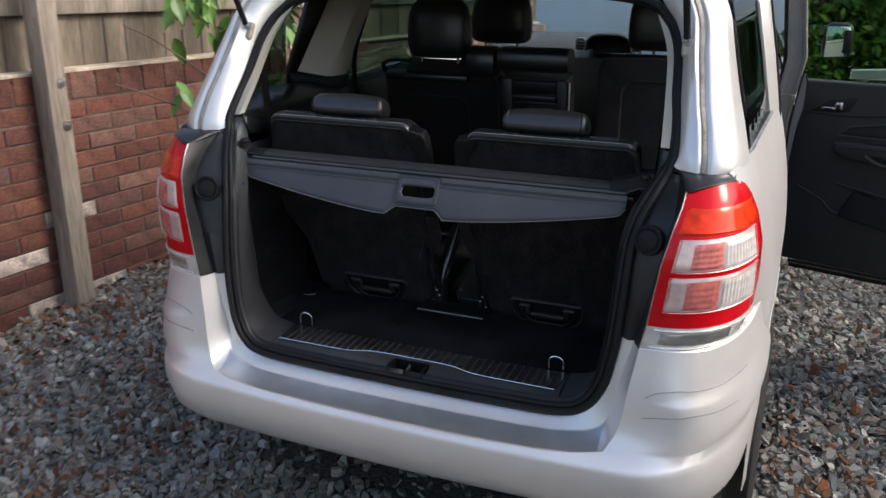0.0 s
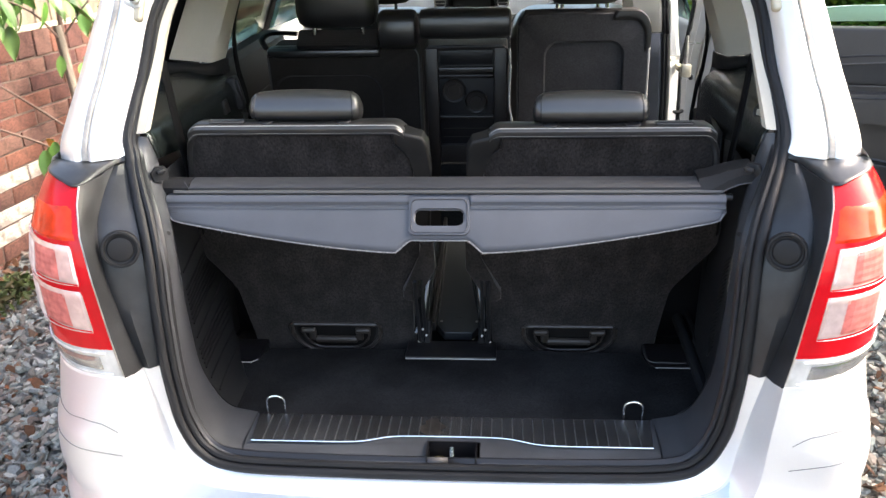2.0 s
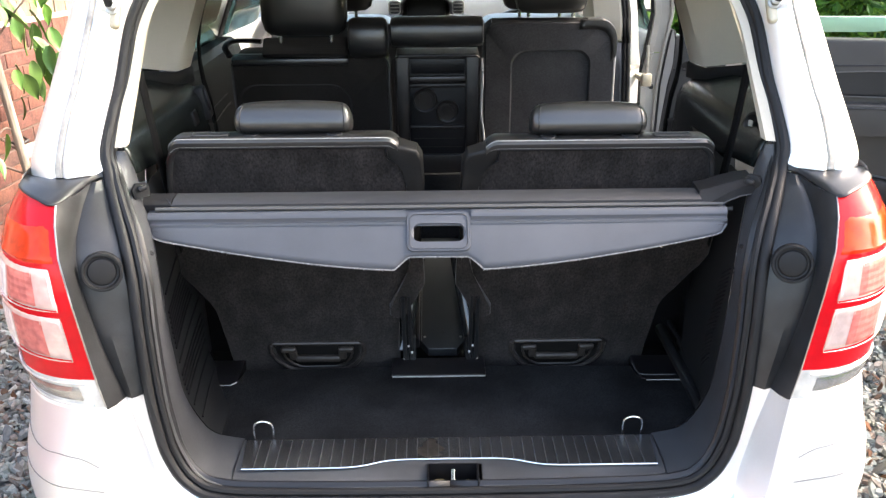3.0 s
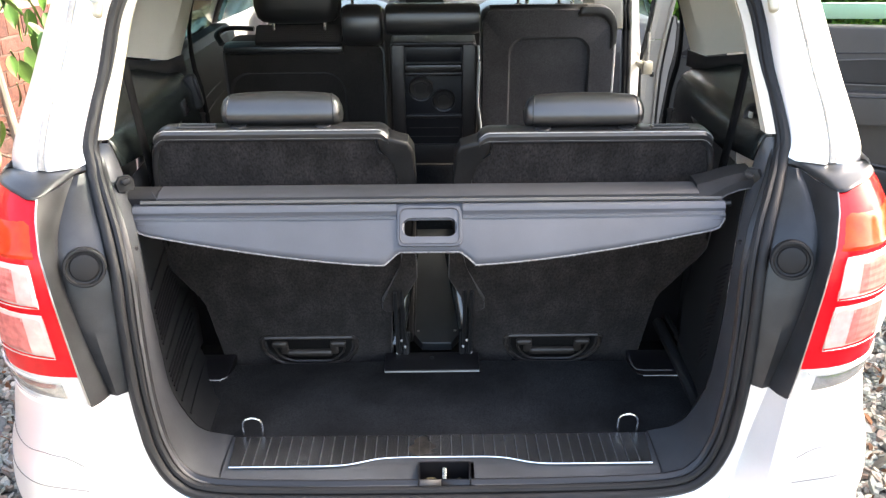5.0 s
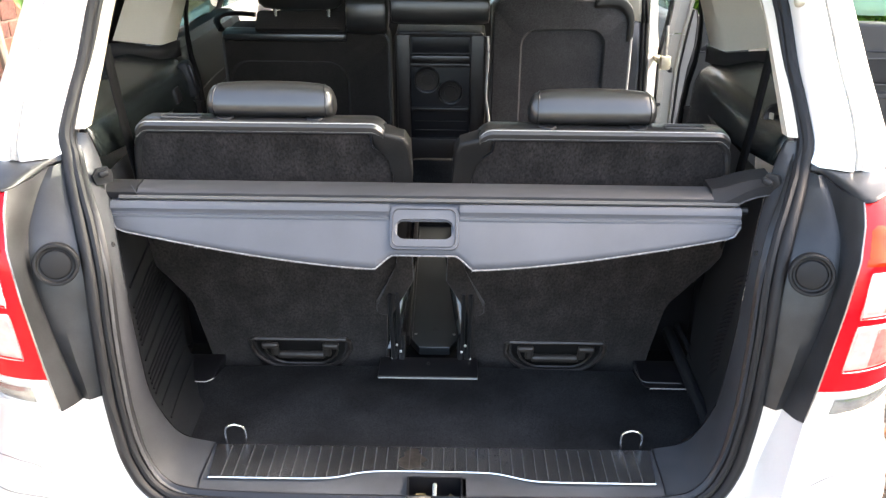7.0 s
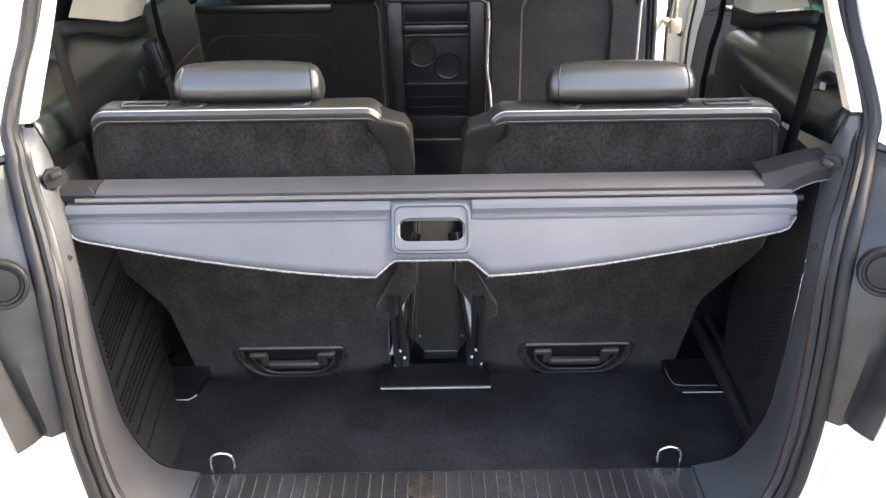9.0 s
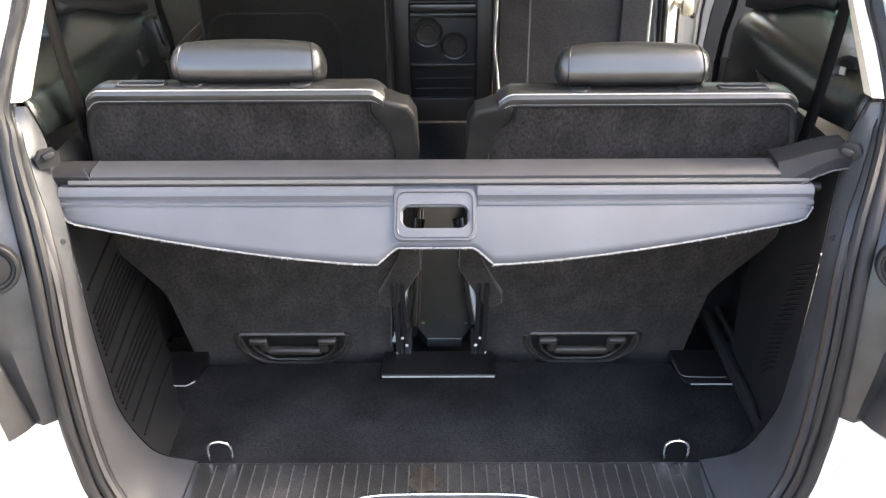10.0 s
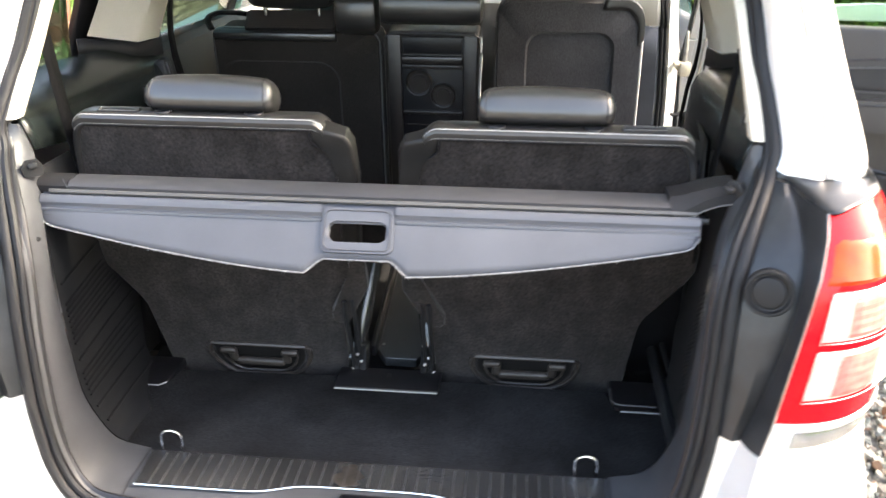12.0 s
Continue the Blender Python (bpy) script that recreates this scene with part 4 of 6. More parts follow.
    part("cushion", slab(cu, m @ pose(0, 0, -.10) @ Matrix.Diagonal((1, 1, -1, 1)), .068, .022, 3), LEATHER, seat, "black leather seat cushion")
    # pull handle in its moulded cup
    hx = .2585 if s > 0 else -.2965
    cup = [(-.100, .038), (.100, .038), (.107, .032), (.107, .006), (.100, -.014), (.082, -.038), (.064, -.050), (.05, -.053), (-.05, -.053), (-.064, -.050), (-.082, -.038), (-.100, -.014), (-.107, .006), (-.107, .032)]
    hm = m @ pose(hx, .018, 0)
    handle = part("handle_frame", tube([hm @ Vector((u, v, .002)) for u, v in cup], .0060, 8, closed=True, flat=.8), HANDLE, seat, "brown-black moulded handle frame")
    part("handle_cup", slab([(u * .90, v * .86) for u, v in cup], hm @ pose(0, 0, .0015), .004, .001), SEATSIDE, handle)
    bm = bmesh.new()
    box(bm, (0, 0, 0), (.104, .017, .015), bevel=.006, seg=3, m=hm @ pose(0, -.008, .008))
    for u in (-.066, .066):
        box(bm, (0, 0, 0), (.036, .014, .013), bevel=.005, seg=3, m=hm @ pose(u, .022, .008))
        box(bm, (0, 0, 0), (.018, .036, .012), bevel=.005, seg=3, m=hm @ pose(u * .86, .008, .007))
    part("pull_handle", bm, HANDLE, handle, "worn brown-black pull handle")
    part("cup_lip", tube([hm @ Vector((u * .74, v * .72 - .003, .004)) for u, v in cup[2:]], .003, 6), HANDLE, handle)
    # hinge at the inner foot
    bm = bmesh.new()
    hxi = .066 if s > 0 else -.090
    box(bm, (hxi, .478, .73), (.012, .03, .16), (-18, 0, 0), bevel=.003)
    box(bm, (hxi - .014 * s, .474, .69), (.014, .05, .07), (-18, 0, 0), bevel=.004)
    part("seat_hinge", bm, CARPET, seat)
    for dx, y0 in ((-.010, .462), (.004, .452)):
        part("hinge_rail", tube([(hxi + dx * s, y0, .668), (hxi + dx * s, y0 - .012, .72), (hxi + dx * s, y0 - .045, .80), (hxi + dx * s, y0 - .07, .87)], .0045, 8), LINING, seat, "glossy black hinge rail")
    for z, dx in ((.672, -.012), (.70, -.012), (.684, .006), (.716, -.004)):
        part("hinge_pin", disc((hxi + dx * s, .446, z), (0, -1, .3), [(.003, -.004), (.003, .001), (.001, .002)], 10), STEEL, seat)
    # side of the folded cushion in the gap between the seats
    xs = (.070, .050, .030) if s > 0 else (-.102, -.083, -.062)
    part("cushion_side", tube(spline([(xs[0], .478, .69), (xs[1], .527, .79), (xs[2], .585, .905)], 12), .020, 16), GLOSS, seat, "shiny black side of the folded cushion")
    # headrest
    hr = frame_of((.272 if s > 0 else -.288, .306, 1.2780 + raised * .7), (1, 0, 0), (0, .16, .5))
    rows = []
    for u, k in ((-.1105, .42), (-.1098, .62), (-.108, .76), (-.104, .87), (-.097, .945), (-.087, .985), (-.05, 1.0), (0, 1.0), (.05, 1.0), (.087, .985), (.097, .945), (.104, .87), (.108, .76), (.1098, .62), (.1105, .42)):
        row = []
        for i in range(32):
            a = 2 * math.pi * i / 32
            ca, sa = math.cos(a), math.sin(a)
            q = 2 / 2.7
            v = math.copysign(abs(sa) ** q, sa) * .0295 * k
            arch_up = .005 * (1 - (u / .108) ** 2) * max(0, sa)
            row.append(hr @ Vector((u * (1 - .05 * max(0, sa)), v + arch_up, -.016 + math.copysign(abs(ca) ** q, ca) * (.038 - .16 * v) * k)))
        rows.append(row)
    head = part("headrest", loft(rows, closed=True, caps=True), LEATHER, seat, "folded black leather headrest")
    for r in (rows[4], rows[10]):
        part("headrest_seam", tube(r, .0012, 5, closed=True), BLACK, head)
    for d in (-.078, .078):
        part("headrest_post", disc(Vector((hr.translation.x + d, .291, 1.2470 + raised)), (0, -.10, 1), [(.0165, -.008), (.0165, .0015), (.015, .0038), (.012, .0042), (.011, .0028), (.001, .0028)], 18), LINING, seat, "dark satin post collar")


both(third_seat)
# storage well between the seats
tr = frame_of((0, .505, .6685), (1, 0, 0), (0, .5, .10))
plate = [(-.040, .008), (.028, .008), (.048, .040), (.046, .55), (-.058, .55), (-.060, .040)]
tray = part("centre_tray", slab(plate, tr, .02, .004), TRAY, car, "dark teal-grey plastic tray between the folding seats")
part("tray_rim", tube([tr @ Vector((u, v, .0015)) for u, v in ((-.058, .50), (-.059, .040), (-.040, .009), (.028, .009), (.047, .040), (.046, .50))], .0022, 6), TRAY, tray)
for x in (-.067, .055):
    bm = bmesh.new()
    box(bm, (0, 0, 0), (.010, .50, .030), bevel=.003, m=tr @ pose(x, .27, .010))
    part("tray_wall", bm, BLACK, tray)
mark = [(.0045 * math.cos(a), .0045 * math.sin(a)) for a in (math.pi / 2, math.pi * 7 / 6, math.pi * 11 / 6)]
for du, dv in mark:
    part("moulded_mark", disc(tr @ Vector((-.006 + du, .075 + dv, 0)), (0, -.19, .98), [(.0032, -.001), (.0032, .0008), (.001, .0012)], 8), BLACK, tray)
for u, v in ((-.050, .055), (.038, .055)):
    part("tray_screw", disc(tr @ Vector((u, v, 0)), (0, -.19, .98), [(.0035, -.002), (.0035, .001), (.001, .0015)], 8), STEEL, tray)
bm = bmesh.new()
box(bm, (-.006, 1.02, .80), (.15, .03, .30), (-10, 0, 0), bevel=.01)
part("tray_end", bm, CARPET, car)

# ---- second row ----
def head_cushion(parent, cx, cy, z0, w, label="black leather headrest"):
    """A tall upholstered headrest on two steel posts."""
    rows = []
    for dz, kw, kd in ((0, .62, .45), (.004, .82, .70), (.016, .94, .90), (.045, 1.0, 1.0), (.10, 1.0, 1.0), (.15, .96, .92), (.185, .86, .78), (.205, .68, .56), (.212, .42, .3)):
        row = []
        for i in range(28):
            a = 2 * math.pi * i / 28
            ca, sa = math.cos(a), math.sin(a)
            row.append(Vector((cx + math.copysign(abs(ca) ** .62, ca) * w / 2 * kw, cy + math.copysign(abs(sa) ** .7, sa) * .055 * kd, z0 + dz)))
        rows.append(row)
    head = part("headrest", loft(rows, closed=True, caps=True), LEATHER, parent, label)
    for k in (16, 26):
        part("headrest_seam", tube([r[k] for r in rows[1:]], .0011, 5), BLACK, head)
    for dx in (-.072, .072):
        part("headrest_post", tube([(cx + dx, cy, z0 - .06), (cx + dx, cy, z0 + .01)], .006, 10), CHROME, parent, "bright steel headrest post")
        part("post_collar", disc((cx + dx, cy, z0 - .030), (0, 0, 1), [(.013, -.006), (.013, .003), (.010, .005), (.006, .005)], 14), BLACK, parent)
    return head


def panel_back(parent, outer, inner, m, depth, felt, label):
    """A padded back whose felt panel is pressed in along a sloped edge."""
    (w, h, r, ou, ov), (iw, ih, ir, iu, iv) = outer, inner
    o = [(u + ou, v + ov) for u, v in rounded(w, h, r, 7)]
    i1 = [(u + iu, v + iv) for u, v in rounded(iw, ih, ir, 7)]
    i2 = [(u * .955 + iu, v * .975 + iv) for u, v in rounded(iw, ih, ir, 7)]
    rows = [[m @ Vector((u, v, -depth)) for u, v in o], [m @ Vector((u, v, -.014)) for u, v in o], [m @ Vector((u * .985 + ou * .015, v * .99 + ov * .01, -.003)) for u, v in o],
            [m @ Vector((u * .97 + ou * .03, v * .98 + ov * .02, 0)) for u, v in o], [m @ Vector((u, v, 0)) for u, v in i1], [m @ Vector((u, v, -.009)) for u, v in i2]]
    return part("back_panel", loft(rows, closed=True, caps=True), felt, parent, label)


def second_seat_passenger():
    seat = based("second_row_seat", "second row seat with brown-black felt back and tall leather headrest", "car seat", (-.38, 1.25, .62), "second row seats")
    m = frame_of((-.374, 1.200, .942), (1, 0, 0), (0, -.10, 1))
    panel_back(seat, (.452, .645, .035, 0, 0), (.335, .52, .06, -.052, -.020), m, .10, FELT_BROWN, "brown-black felt seat back")
    part("piping", tube([m @ Vector((u, v, -.006)) for u, v in rounded(.452, .645, .035)], .0028, 6, closed=True), STITCH, seat)
    # leather shoulder, woven net under the headrest and the inner bolster
    rows = []
    for x, k in ((-.598, .55), (-.592, .85), (-.57, 1), (-.27, 1), (-.262, .9)):
        rows.append([Vector((x, 1.196 + math.cos(a) * .050 * k, 1.249 + math.copysign(abs(math.sin(a)) ** .7, math.sin(a)) * .017 * k)) for a in [2 * math.pi * i / 20 for i in range(20)]])
    part("shoulder", loft(rows, closed=True, caps=True), LEATHER, seat, "black leather shoulder")
    net_m = frame_of((-.384, 1.174, 1.290), (1, 0, 0), (0, .055, .042))
    net = part("net_strip", slab(rounded(.240, .066, .006), net_m, .010, .003), CONSOLE, seat, "brown-black woven net under the headrest")
    bm = bmesh.new()
    for i in range(44):
        for j in range(8):
            box(bm, (0, 0, 0), (.0027, .0034, .0016), m=net_m @ pose(-.1118 + .0052 * i, -.0273 + .0078 * j, .0006))
    tagged(part("weave", bm, NET, net, smooth=False), kind="stuff")
    rows = []
    for x, k in ((-.259, .6), (-.255, .9), (-.245, 1), (-.162, 1), (-.152, .9), (-.148, .6)):
        rows.append([Vector((x, 1.172 + math.cos(a) * .052 * k, 1.312 + math.copysign(abs(math.sin(a)) ** .6, math.sin(a)) * .056 * k)) for a in [2 * math.pi * i / 24 for i in range(24)]])
    part("bolster", loft(rows, closed=True, caps=True), LEATHER, seat, "black leather bolster")
    head_cushion(seat, -.382, 1.188, 1.318, .242)
    # belt guide on the outer shoulder
    part("belt_guide", tube(spline([(-.60, 1.17, 1.262), (-.615, 1.19, 1.285), (-.600, 1.22, 1.297), (-.56, 1.235, 1.297), (-.52, 1.235, 1.294)], 18), .010, 8, flat=.7), BLACK, seat, "black belt guide loop")


def second_seat_driver():
    seat = based("second_row_seat", "second row seat set forward with charcoal felt back and pale piping", "car seat", (.36, 1.55, .62), "second row seats")
    m = frame_of((.360, 1.500, .966), (1, 0, 0), (0, 0, 1))
    panel_back(seat, (.430, .692, .045, 0, 0), (.262, .56, .05, .004, -.024), m, .11, FELT_GREY, "charcoal felt seat back")
    part("piping", tube([m @ Vector((u, v, -.004)) for u, v in [(.212, -.34), (.2135, .15), (.213, .29)]], .0042, 6), PALE, seat, "pale piping down the edge")
    part("piping", tube([m @ Vector((u, v, -.004)) for u, v in [(-.213, -.34), (-.214, .15), (-.213, .30), (-.19, .338), (0, .345)]], .0026, 6), STITCH, seat)
    # leather corner and top strip
    cap = [(p.x, p.y) for p in spline([Vector((.10, .347, 0)), Vector((.172, .346, 0)), Vector((.201, .326, 0)), Vector((.215, .292, 0)), Vector((.216, .235, 0))], 20)]
    part("leather_corner", loft([[m @ Vector((u * k1 + k0 * 0, v * k1, w)) for u, v in cap] for k1, w, k0 in ((1.004, -.06, 0), (1.006, -.012, 0), (1.0, .001, 0), (.955, .0035, 0), (.925, .002, 0))]), LEATHER, seat, "black leather corner", solid=.003)
    part("top_strip", tube([m @ Vector((u, .340, -.02)) for u in np.linspace(-.19, .12, 8)], .016, 10), LEATHER, seat, "black leather top edge")
    head_cushion(seat, .362, 1.530, 1.336, .236)


second_seat_passenger()
second_seat_driver()

# folded middle seat that serves as a console
console = based("folded_centre_seat", "folded centre seat with two cup holders in a black plastic back", "car seat", (-.008, 1.22, .66), "second row seats")
cm = frame_of((-.008, 1.175, 1.02), (1, 0, 0), (0, -.10, 1))
bm = slab(rounded(.242, .49, .012), cm @ pose(0, 0, -.014), .09, .006)
part("console_back", bm, BLACK, console, "black plastic back")


def console_box(name, u0, u1, z0, z1, w, mat, bevel=.004, depth=.014, label=""):
    bm = bmesh.new()
    box(bm, (0, 0, 0), (u1 - u0, z1 - z0, depth), bevel=bevel, m=cm @ pose((u0 + u1) / 2 + .008, (z0 + z1) / 2 - 1.02, w - depth / 2))
    return part(name, bm, mat, console, label)


console_box("frame_side", -.129, -.090, .78, 1.262, .0, CONSOLE)
console_box("frame_side", .074, .113, .78, 1.262, .0, CONSOLE)
console_box("frame_bar", -.089, .073, 1.2535, 1.262, -.001, CONSOLE, .002)
console_box("frame_bar", -.089, .073, 1.170, 1.180, -.002, CONSOLE, .002)
console_box("frame_bar", -.089, .073, 1.044, 1.054, -.002, CONSOLE, .003)
console_box("frame_bar", -.089, .073, .78, .962, -.002, CONSOLE, .003)
console_box("tray_lid", -.085, .070, 1.209, 1.2525, -.005, BLACK, .003, .010, "flat black tray lid")
console_box("lid_grip", -.089, .073, 1.182, 1.205, .006, CONSOLE, .006, .020, "rounded grip under the lid")
for cx, cz, r in ((-.045, 1.131, .036), (.020, 1.097, .034)):
    c = cm @ Vector((cx + .008, cz - 1.02, -.014))
    cup = part("cup_holder", disc(c, (0, -1, -.1), [(r, 0), (r, .010), (r - .002, .0125), (r - .0045, .011), (r - .006, .002), (r * .5, .001), (r * .48, .004), (.001, .004)], 28), CONSOLE, console, "round cup holder")
    part("cup_step", tube([c + Vector((r * .62 * math.cos(a), -.004, r * .42 * math.sin(a) + .006)) for a in np.linspace(math.pi * .05, math.pi * .95, 12)], .0018, 5), CONSOLE, cup)
for z in (1.012, .985):
    part("pocket_lip", tube([cm @ Vector((u + .008, z - 1.02, -.012)) for u in (-.080, -.07, .055, .066)], .0016, 5), CONSOLE, console)
for k in range(5):
    part("vent_rib", tube([(-.085, 1.10 - .012 * k, .925 - .022 * k), (-.07, 1.098 - .012 * k, .921 - .022 * k), (.06, 1.098 - .012 * k, .921 - .022 * k), (.075, 1.10 - .012 * k, .925 - .022 * k)], .0022, 6), LINING, console)
part("frame_edge", tube([cm @ Vector((u, v, .001)) for u, v in ((-.121, -.24), (-.121, .235), (-.112, .243), (.112, .243), (.121, .235), (.121, -.24))], .0042, 8), CONSOLE, console)
part("release_strap", tube(spline([(.119, 1.155, 1.255), (.121, 1.15, 1.20), (.118, 1.16, 1.10), (.126, 1.17, 1.04), (.132, 1.16, .98)], 20), .0035, 6), PALE, console, "pale release strap")
rows = []
for u, k in ((-.131, .7), (-.127, .92), (-.11, 1), (.11, 1), (.127, .92), (.131, .7)):
    rows.append([Vector((-.009 + u, 1.165 + math.copysign(abs(math.cos(a)) ** .8, math.cos(a)) * .052 * k, 1.328 + math.copysign(abs(math.sin(a)) ** .55, math.sin(a)) * .042 * k)) for a in [2 * math.pi * i / 24 for i in range(24)]])
pad = part("armrest_pad", loft(rows, closed=True, caps=True), LEATHER, console, "black leather pad")
part("pad_seam", tube([r[16] for r in rows], .0012, 5), BLACK, pad)

# ---- front of the cabin ----
def front_seat(cx):
    seat = based("front_seat", "black leather front seat with headrest", "car seat", (cx, 2.1, .4), "front seats")
    m = frame_of((cx, 1.93, .90), (1, 0, 0), (0, -.08, 1))
    part("backrest", slab(rounded(.48, .74, .10), m, .13, .03, 3), LEATHER, seat, "black leather backrest")
    bm = bmesh.new()
    box(bm, (cx, 2.22, .55), (.50, .50, .18), (4, 0, 0), bevel=.05, seg=3)
    part("seat_cushion", bm, LEATHER, seat, "black leather seat cushion")
    bm = bmesh.new()
    box(bm, (cx, 2.2, .36), (.44, .48, .22), bevel=.01)
    part("seat_base", bm, BLACK, seat)
    head_cushion(seat, cx, 1.845, 1.312, .272)


front_seat(-.365)
front_seat(.365)
prof = [(2.62, .60), (2.58, 1.06), (2.62, 1.17), (2.72, 1.225), (2.95, 1.262), (3.12, 1.235), (3.2, 1.17)]
DASH = shader("grey_dashboard_plastic", (0.030, 0.032, 0.034), 0.6, grain=0.1, grain_scale=500, relief=0.0004, stain=0.08)
dash = part("dashboard", loft([spline([Vector((x * w, y + .06 * (1 - x * x) * (y > 2.8), z)) for x in np.linspace(-1, 1, 9)], 17) for (y, z), w in zip(prof, (.74, .74, .74, .74, .75, .76, .76))]), DASH, car, "dark grey dashboard", solid=.01)
hood = [[Vector((-.045 + .115 * math.copysign(abs(math.cos(a)) ** .6, math.cos(a)) * k, y, 1.215 + .080 * math.sin(a) ** .6 * k)) for a in np.linspace(0, math.pi, 17)] for y, k in ((2.57, .97), (2.59, 1.0), (2.75, .9), (2.88, .5))]
part("display_hood", loft(hood), DASH, dash, "hooded display on the dashboard", solid=.012)
bm = bmesh.new()
box(bm, (-.045, 2.62, 1.235), (.17, .01, .075), (-12, 0, 0), bevel=.004)
part("display", bm, BLACK, dash, "dark display")
for d in (-.185, .095):
    vent = part("air_vent", slab(rounded(.050, .062, .014), frame_of((d, 2.575, 1.245), (1, 0, 0), (0, .1, 1)), .03, .003), PLASTIC, dash, "air vent with a satin rim")
    part("vent_rim", tube([Vector((d + u, 2.570, 1.245 + v)) for u, v in rounded(.048, .060, .014)], .0035, 6, closed=True), STEEL, vent)
    for k in range(3):
        bm = bmesh.new()
        box(bm, (d, 2.568, 1.230 + .015 * k), (.040, .008, .004))
        part("vent_slat", bm, STEEL, vent, smooth=False)
wheel_pts = [Matrix.Translation((.38, 2.48, 1.08)) @ Matrix.Rotation(radians(-65), 4, "X") @ Vector((.185 * math.cos(a), .185 * math.sin(a), 0)) for a in np.linspace(0, 2 * math.pi, 36, endpoint=False)]
sw = part("steering_wheel", tube(wheel_pts, .015, 10, closed=True), LEATHER, car, "black leather steering wheel")
bm = bmesh.new()
box(bm, (.38, 2.50, 1.08), (.34, .03, .05), (25, 0, 0), bevel=.01)
box(bm, (.38, 2.50, 1.05), (.14, .05, .14), (25, 0, 0), bevel=.02)
part("wheel_hub", bm, BLACK, sw)

# ---- the open rear door on the right ----
dm = frame_of((.885, 2.0, .10), (math.cos(radians(-14)), math.sin(radians(-14)), 0), (0, 0, 1)) @ Matrix.Diagonal((1.2, 1, 1, 1))
rear_door = part("rear_door", slab([(.03, .34), (.08, .30), (.86, .30), (.98, .40), (1.02, .62), (1.02, .85), (1.0, 1.08), (.03, 1.08)], dm @ pose(0, 0, -.03), .07, .02), SILVER, car, "open rear door with black inner trim")
part("door_trim", slab([(-.020, .335), (.85, .325), (.96, .42), (.985, .66), (.985, .86), (.98, 1.10), (-.020, 1.095)], dm @ pose(0, 0, .01), .055, .012, 3), DOORLINING, rear_door, "dark grey moulded door lining")
# upper insert between piped lines
bm = slab([(.128, .893), (.165, .925), (.33, .962), (.60, .985), (.93, .99), (.93, .895)], dm @ pose(0, 0, .018), .014, .006, 3)
insert = part("upper_insert", bm, LINING, rear_door, "padded upper insert")
part("piping", tube([dm @ Vector((u, v, .018)) for u, v in ((.125, .891), (.162, .926), (.33, .963), (.60, .986), (.93, .992))], .0026, 6), STITCH, insert)
part("piping", tube([dm @ Vector((u, v, .018)) for u, v in ((.125, .889), (.335, .890), (.93, .893))], .0026, 6), STITCH, insert)
# armrest with its pull grip
bm = slab([(.120, .868), (.345, .868), (.93, .872), (.93, .745), (.60, .752), (.36, .770), (.16, .800), (.122, .825)], dm @ pose(0, 0, .055), .05, .018, 3)
arm = part("armrest", bm, DOORLINING, rear_door, "moulded armrest")
bm = slab([(.235, .832), (.40, .835), (.39, .795), (.36, .778), (.27, .786), (.25, .800)], dm @ pose(0, 0, .057), .01, .004)
part("pull_cup", bm, BLACK, arm)
part("pull_grip", tube([dm @ Vector((u, v, .062)) for u, v in ((.224, .826), (.245, .810), (.268, .797), (.34, .787), (.375, .795), (.395, .822))], .008, 8), DOORLINING, arm, "moulded pull grip")
part("arm_line", tube([dm @ Vector((u, v, .056)) for u, v in ((.14, .852), (.34, .853), (.91, .857))], .0028, 6), BLACK, arm)
# inner handle in its recess
bm = slab([(.024, .972), (.085, 1.026), (.166, 1.044), (.170, 1.035), (.150, .985), (.13, .978)], dm @ pose(0, 0, .013), .008, .003)
cup = part("handle_recess", bm, BLACK, rear_door)
bm = bmesh.new()
box(bm, (0, 0, 0), (.026, .030, .016), bevel=.005, m=dm @ pose(.118, 1.006, .022))
box(bm, (0, 0, 0), (.045, .012, .012), bevel=.003, m=dm @ pose(.085, .993, .018))
part("inner_handle", bm, CHROME, cup, "bright inner door handle")
# lower panel and pocket
for pts, r in (([(-.01, .97), (.14, .965), (.45, 1.0), (.93, 1.02)], .003), ([(.143, .690), (.365, .645), (.60, .60), (.90, .55)], .006), ([(.02, .66), (.102, .616), (.139, .572), (.38, .518), (.70, .47)], .005)):
    part("lining_seam", tube([dm @ Vector((u, v, .011)) for u, v in pts], r, 6), BLACK, rear_door)
bm = slab([(.16, .560), (.40, .505), (.70, .455), (.80, .50), (.70, .575), (.40, .625), (.20, .668)], dm @ pose(0, 0, .026), .024, .010, 3)
part("door_pocket", bm, LINING, rear_door, "moulded door pocket")
# seals along the door
TAN = shader("tan_door_seal", (.20, .17, .13), .6)
for i in range(4):
    part("door_edge_strip", tube([dm @ Vector((u, v - .012 * i, -.005 - .012 * i)) for u, v in ((.02, .325), (.85, .315), (.98, .41))], .005, 6), TAN if i == 1 else RUBBER, rear_door)
fr = [(-.040, 1.48), (-.020, 1.535), (.030, 1.565), (.10, 1.58), (.60, 1.58), (.84, 1.40), (.93, 1.06)]
part("window_frame", tube([dm @ Vector((p.x, p.y, -.04)) for p in spline([Vector((a, b, 0)) for a, b in fr], 40)], .018, 8), BLACK, rear_door, "black window frame")
g = part("window_pane", slab([(-.022, 1.07), (.92, 1.07), (.83, 1.38), (.60, 1.57), (.10, 1.57), (-.03, 1.52)], dm @ pose(0, 0, -.038), .004), DOOR_GLASS, rear_door)
g.visible_shadow = False
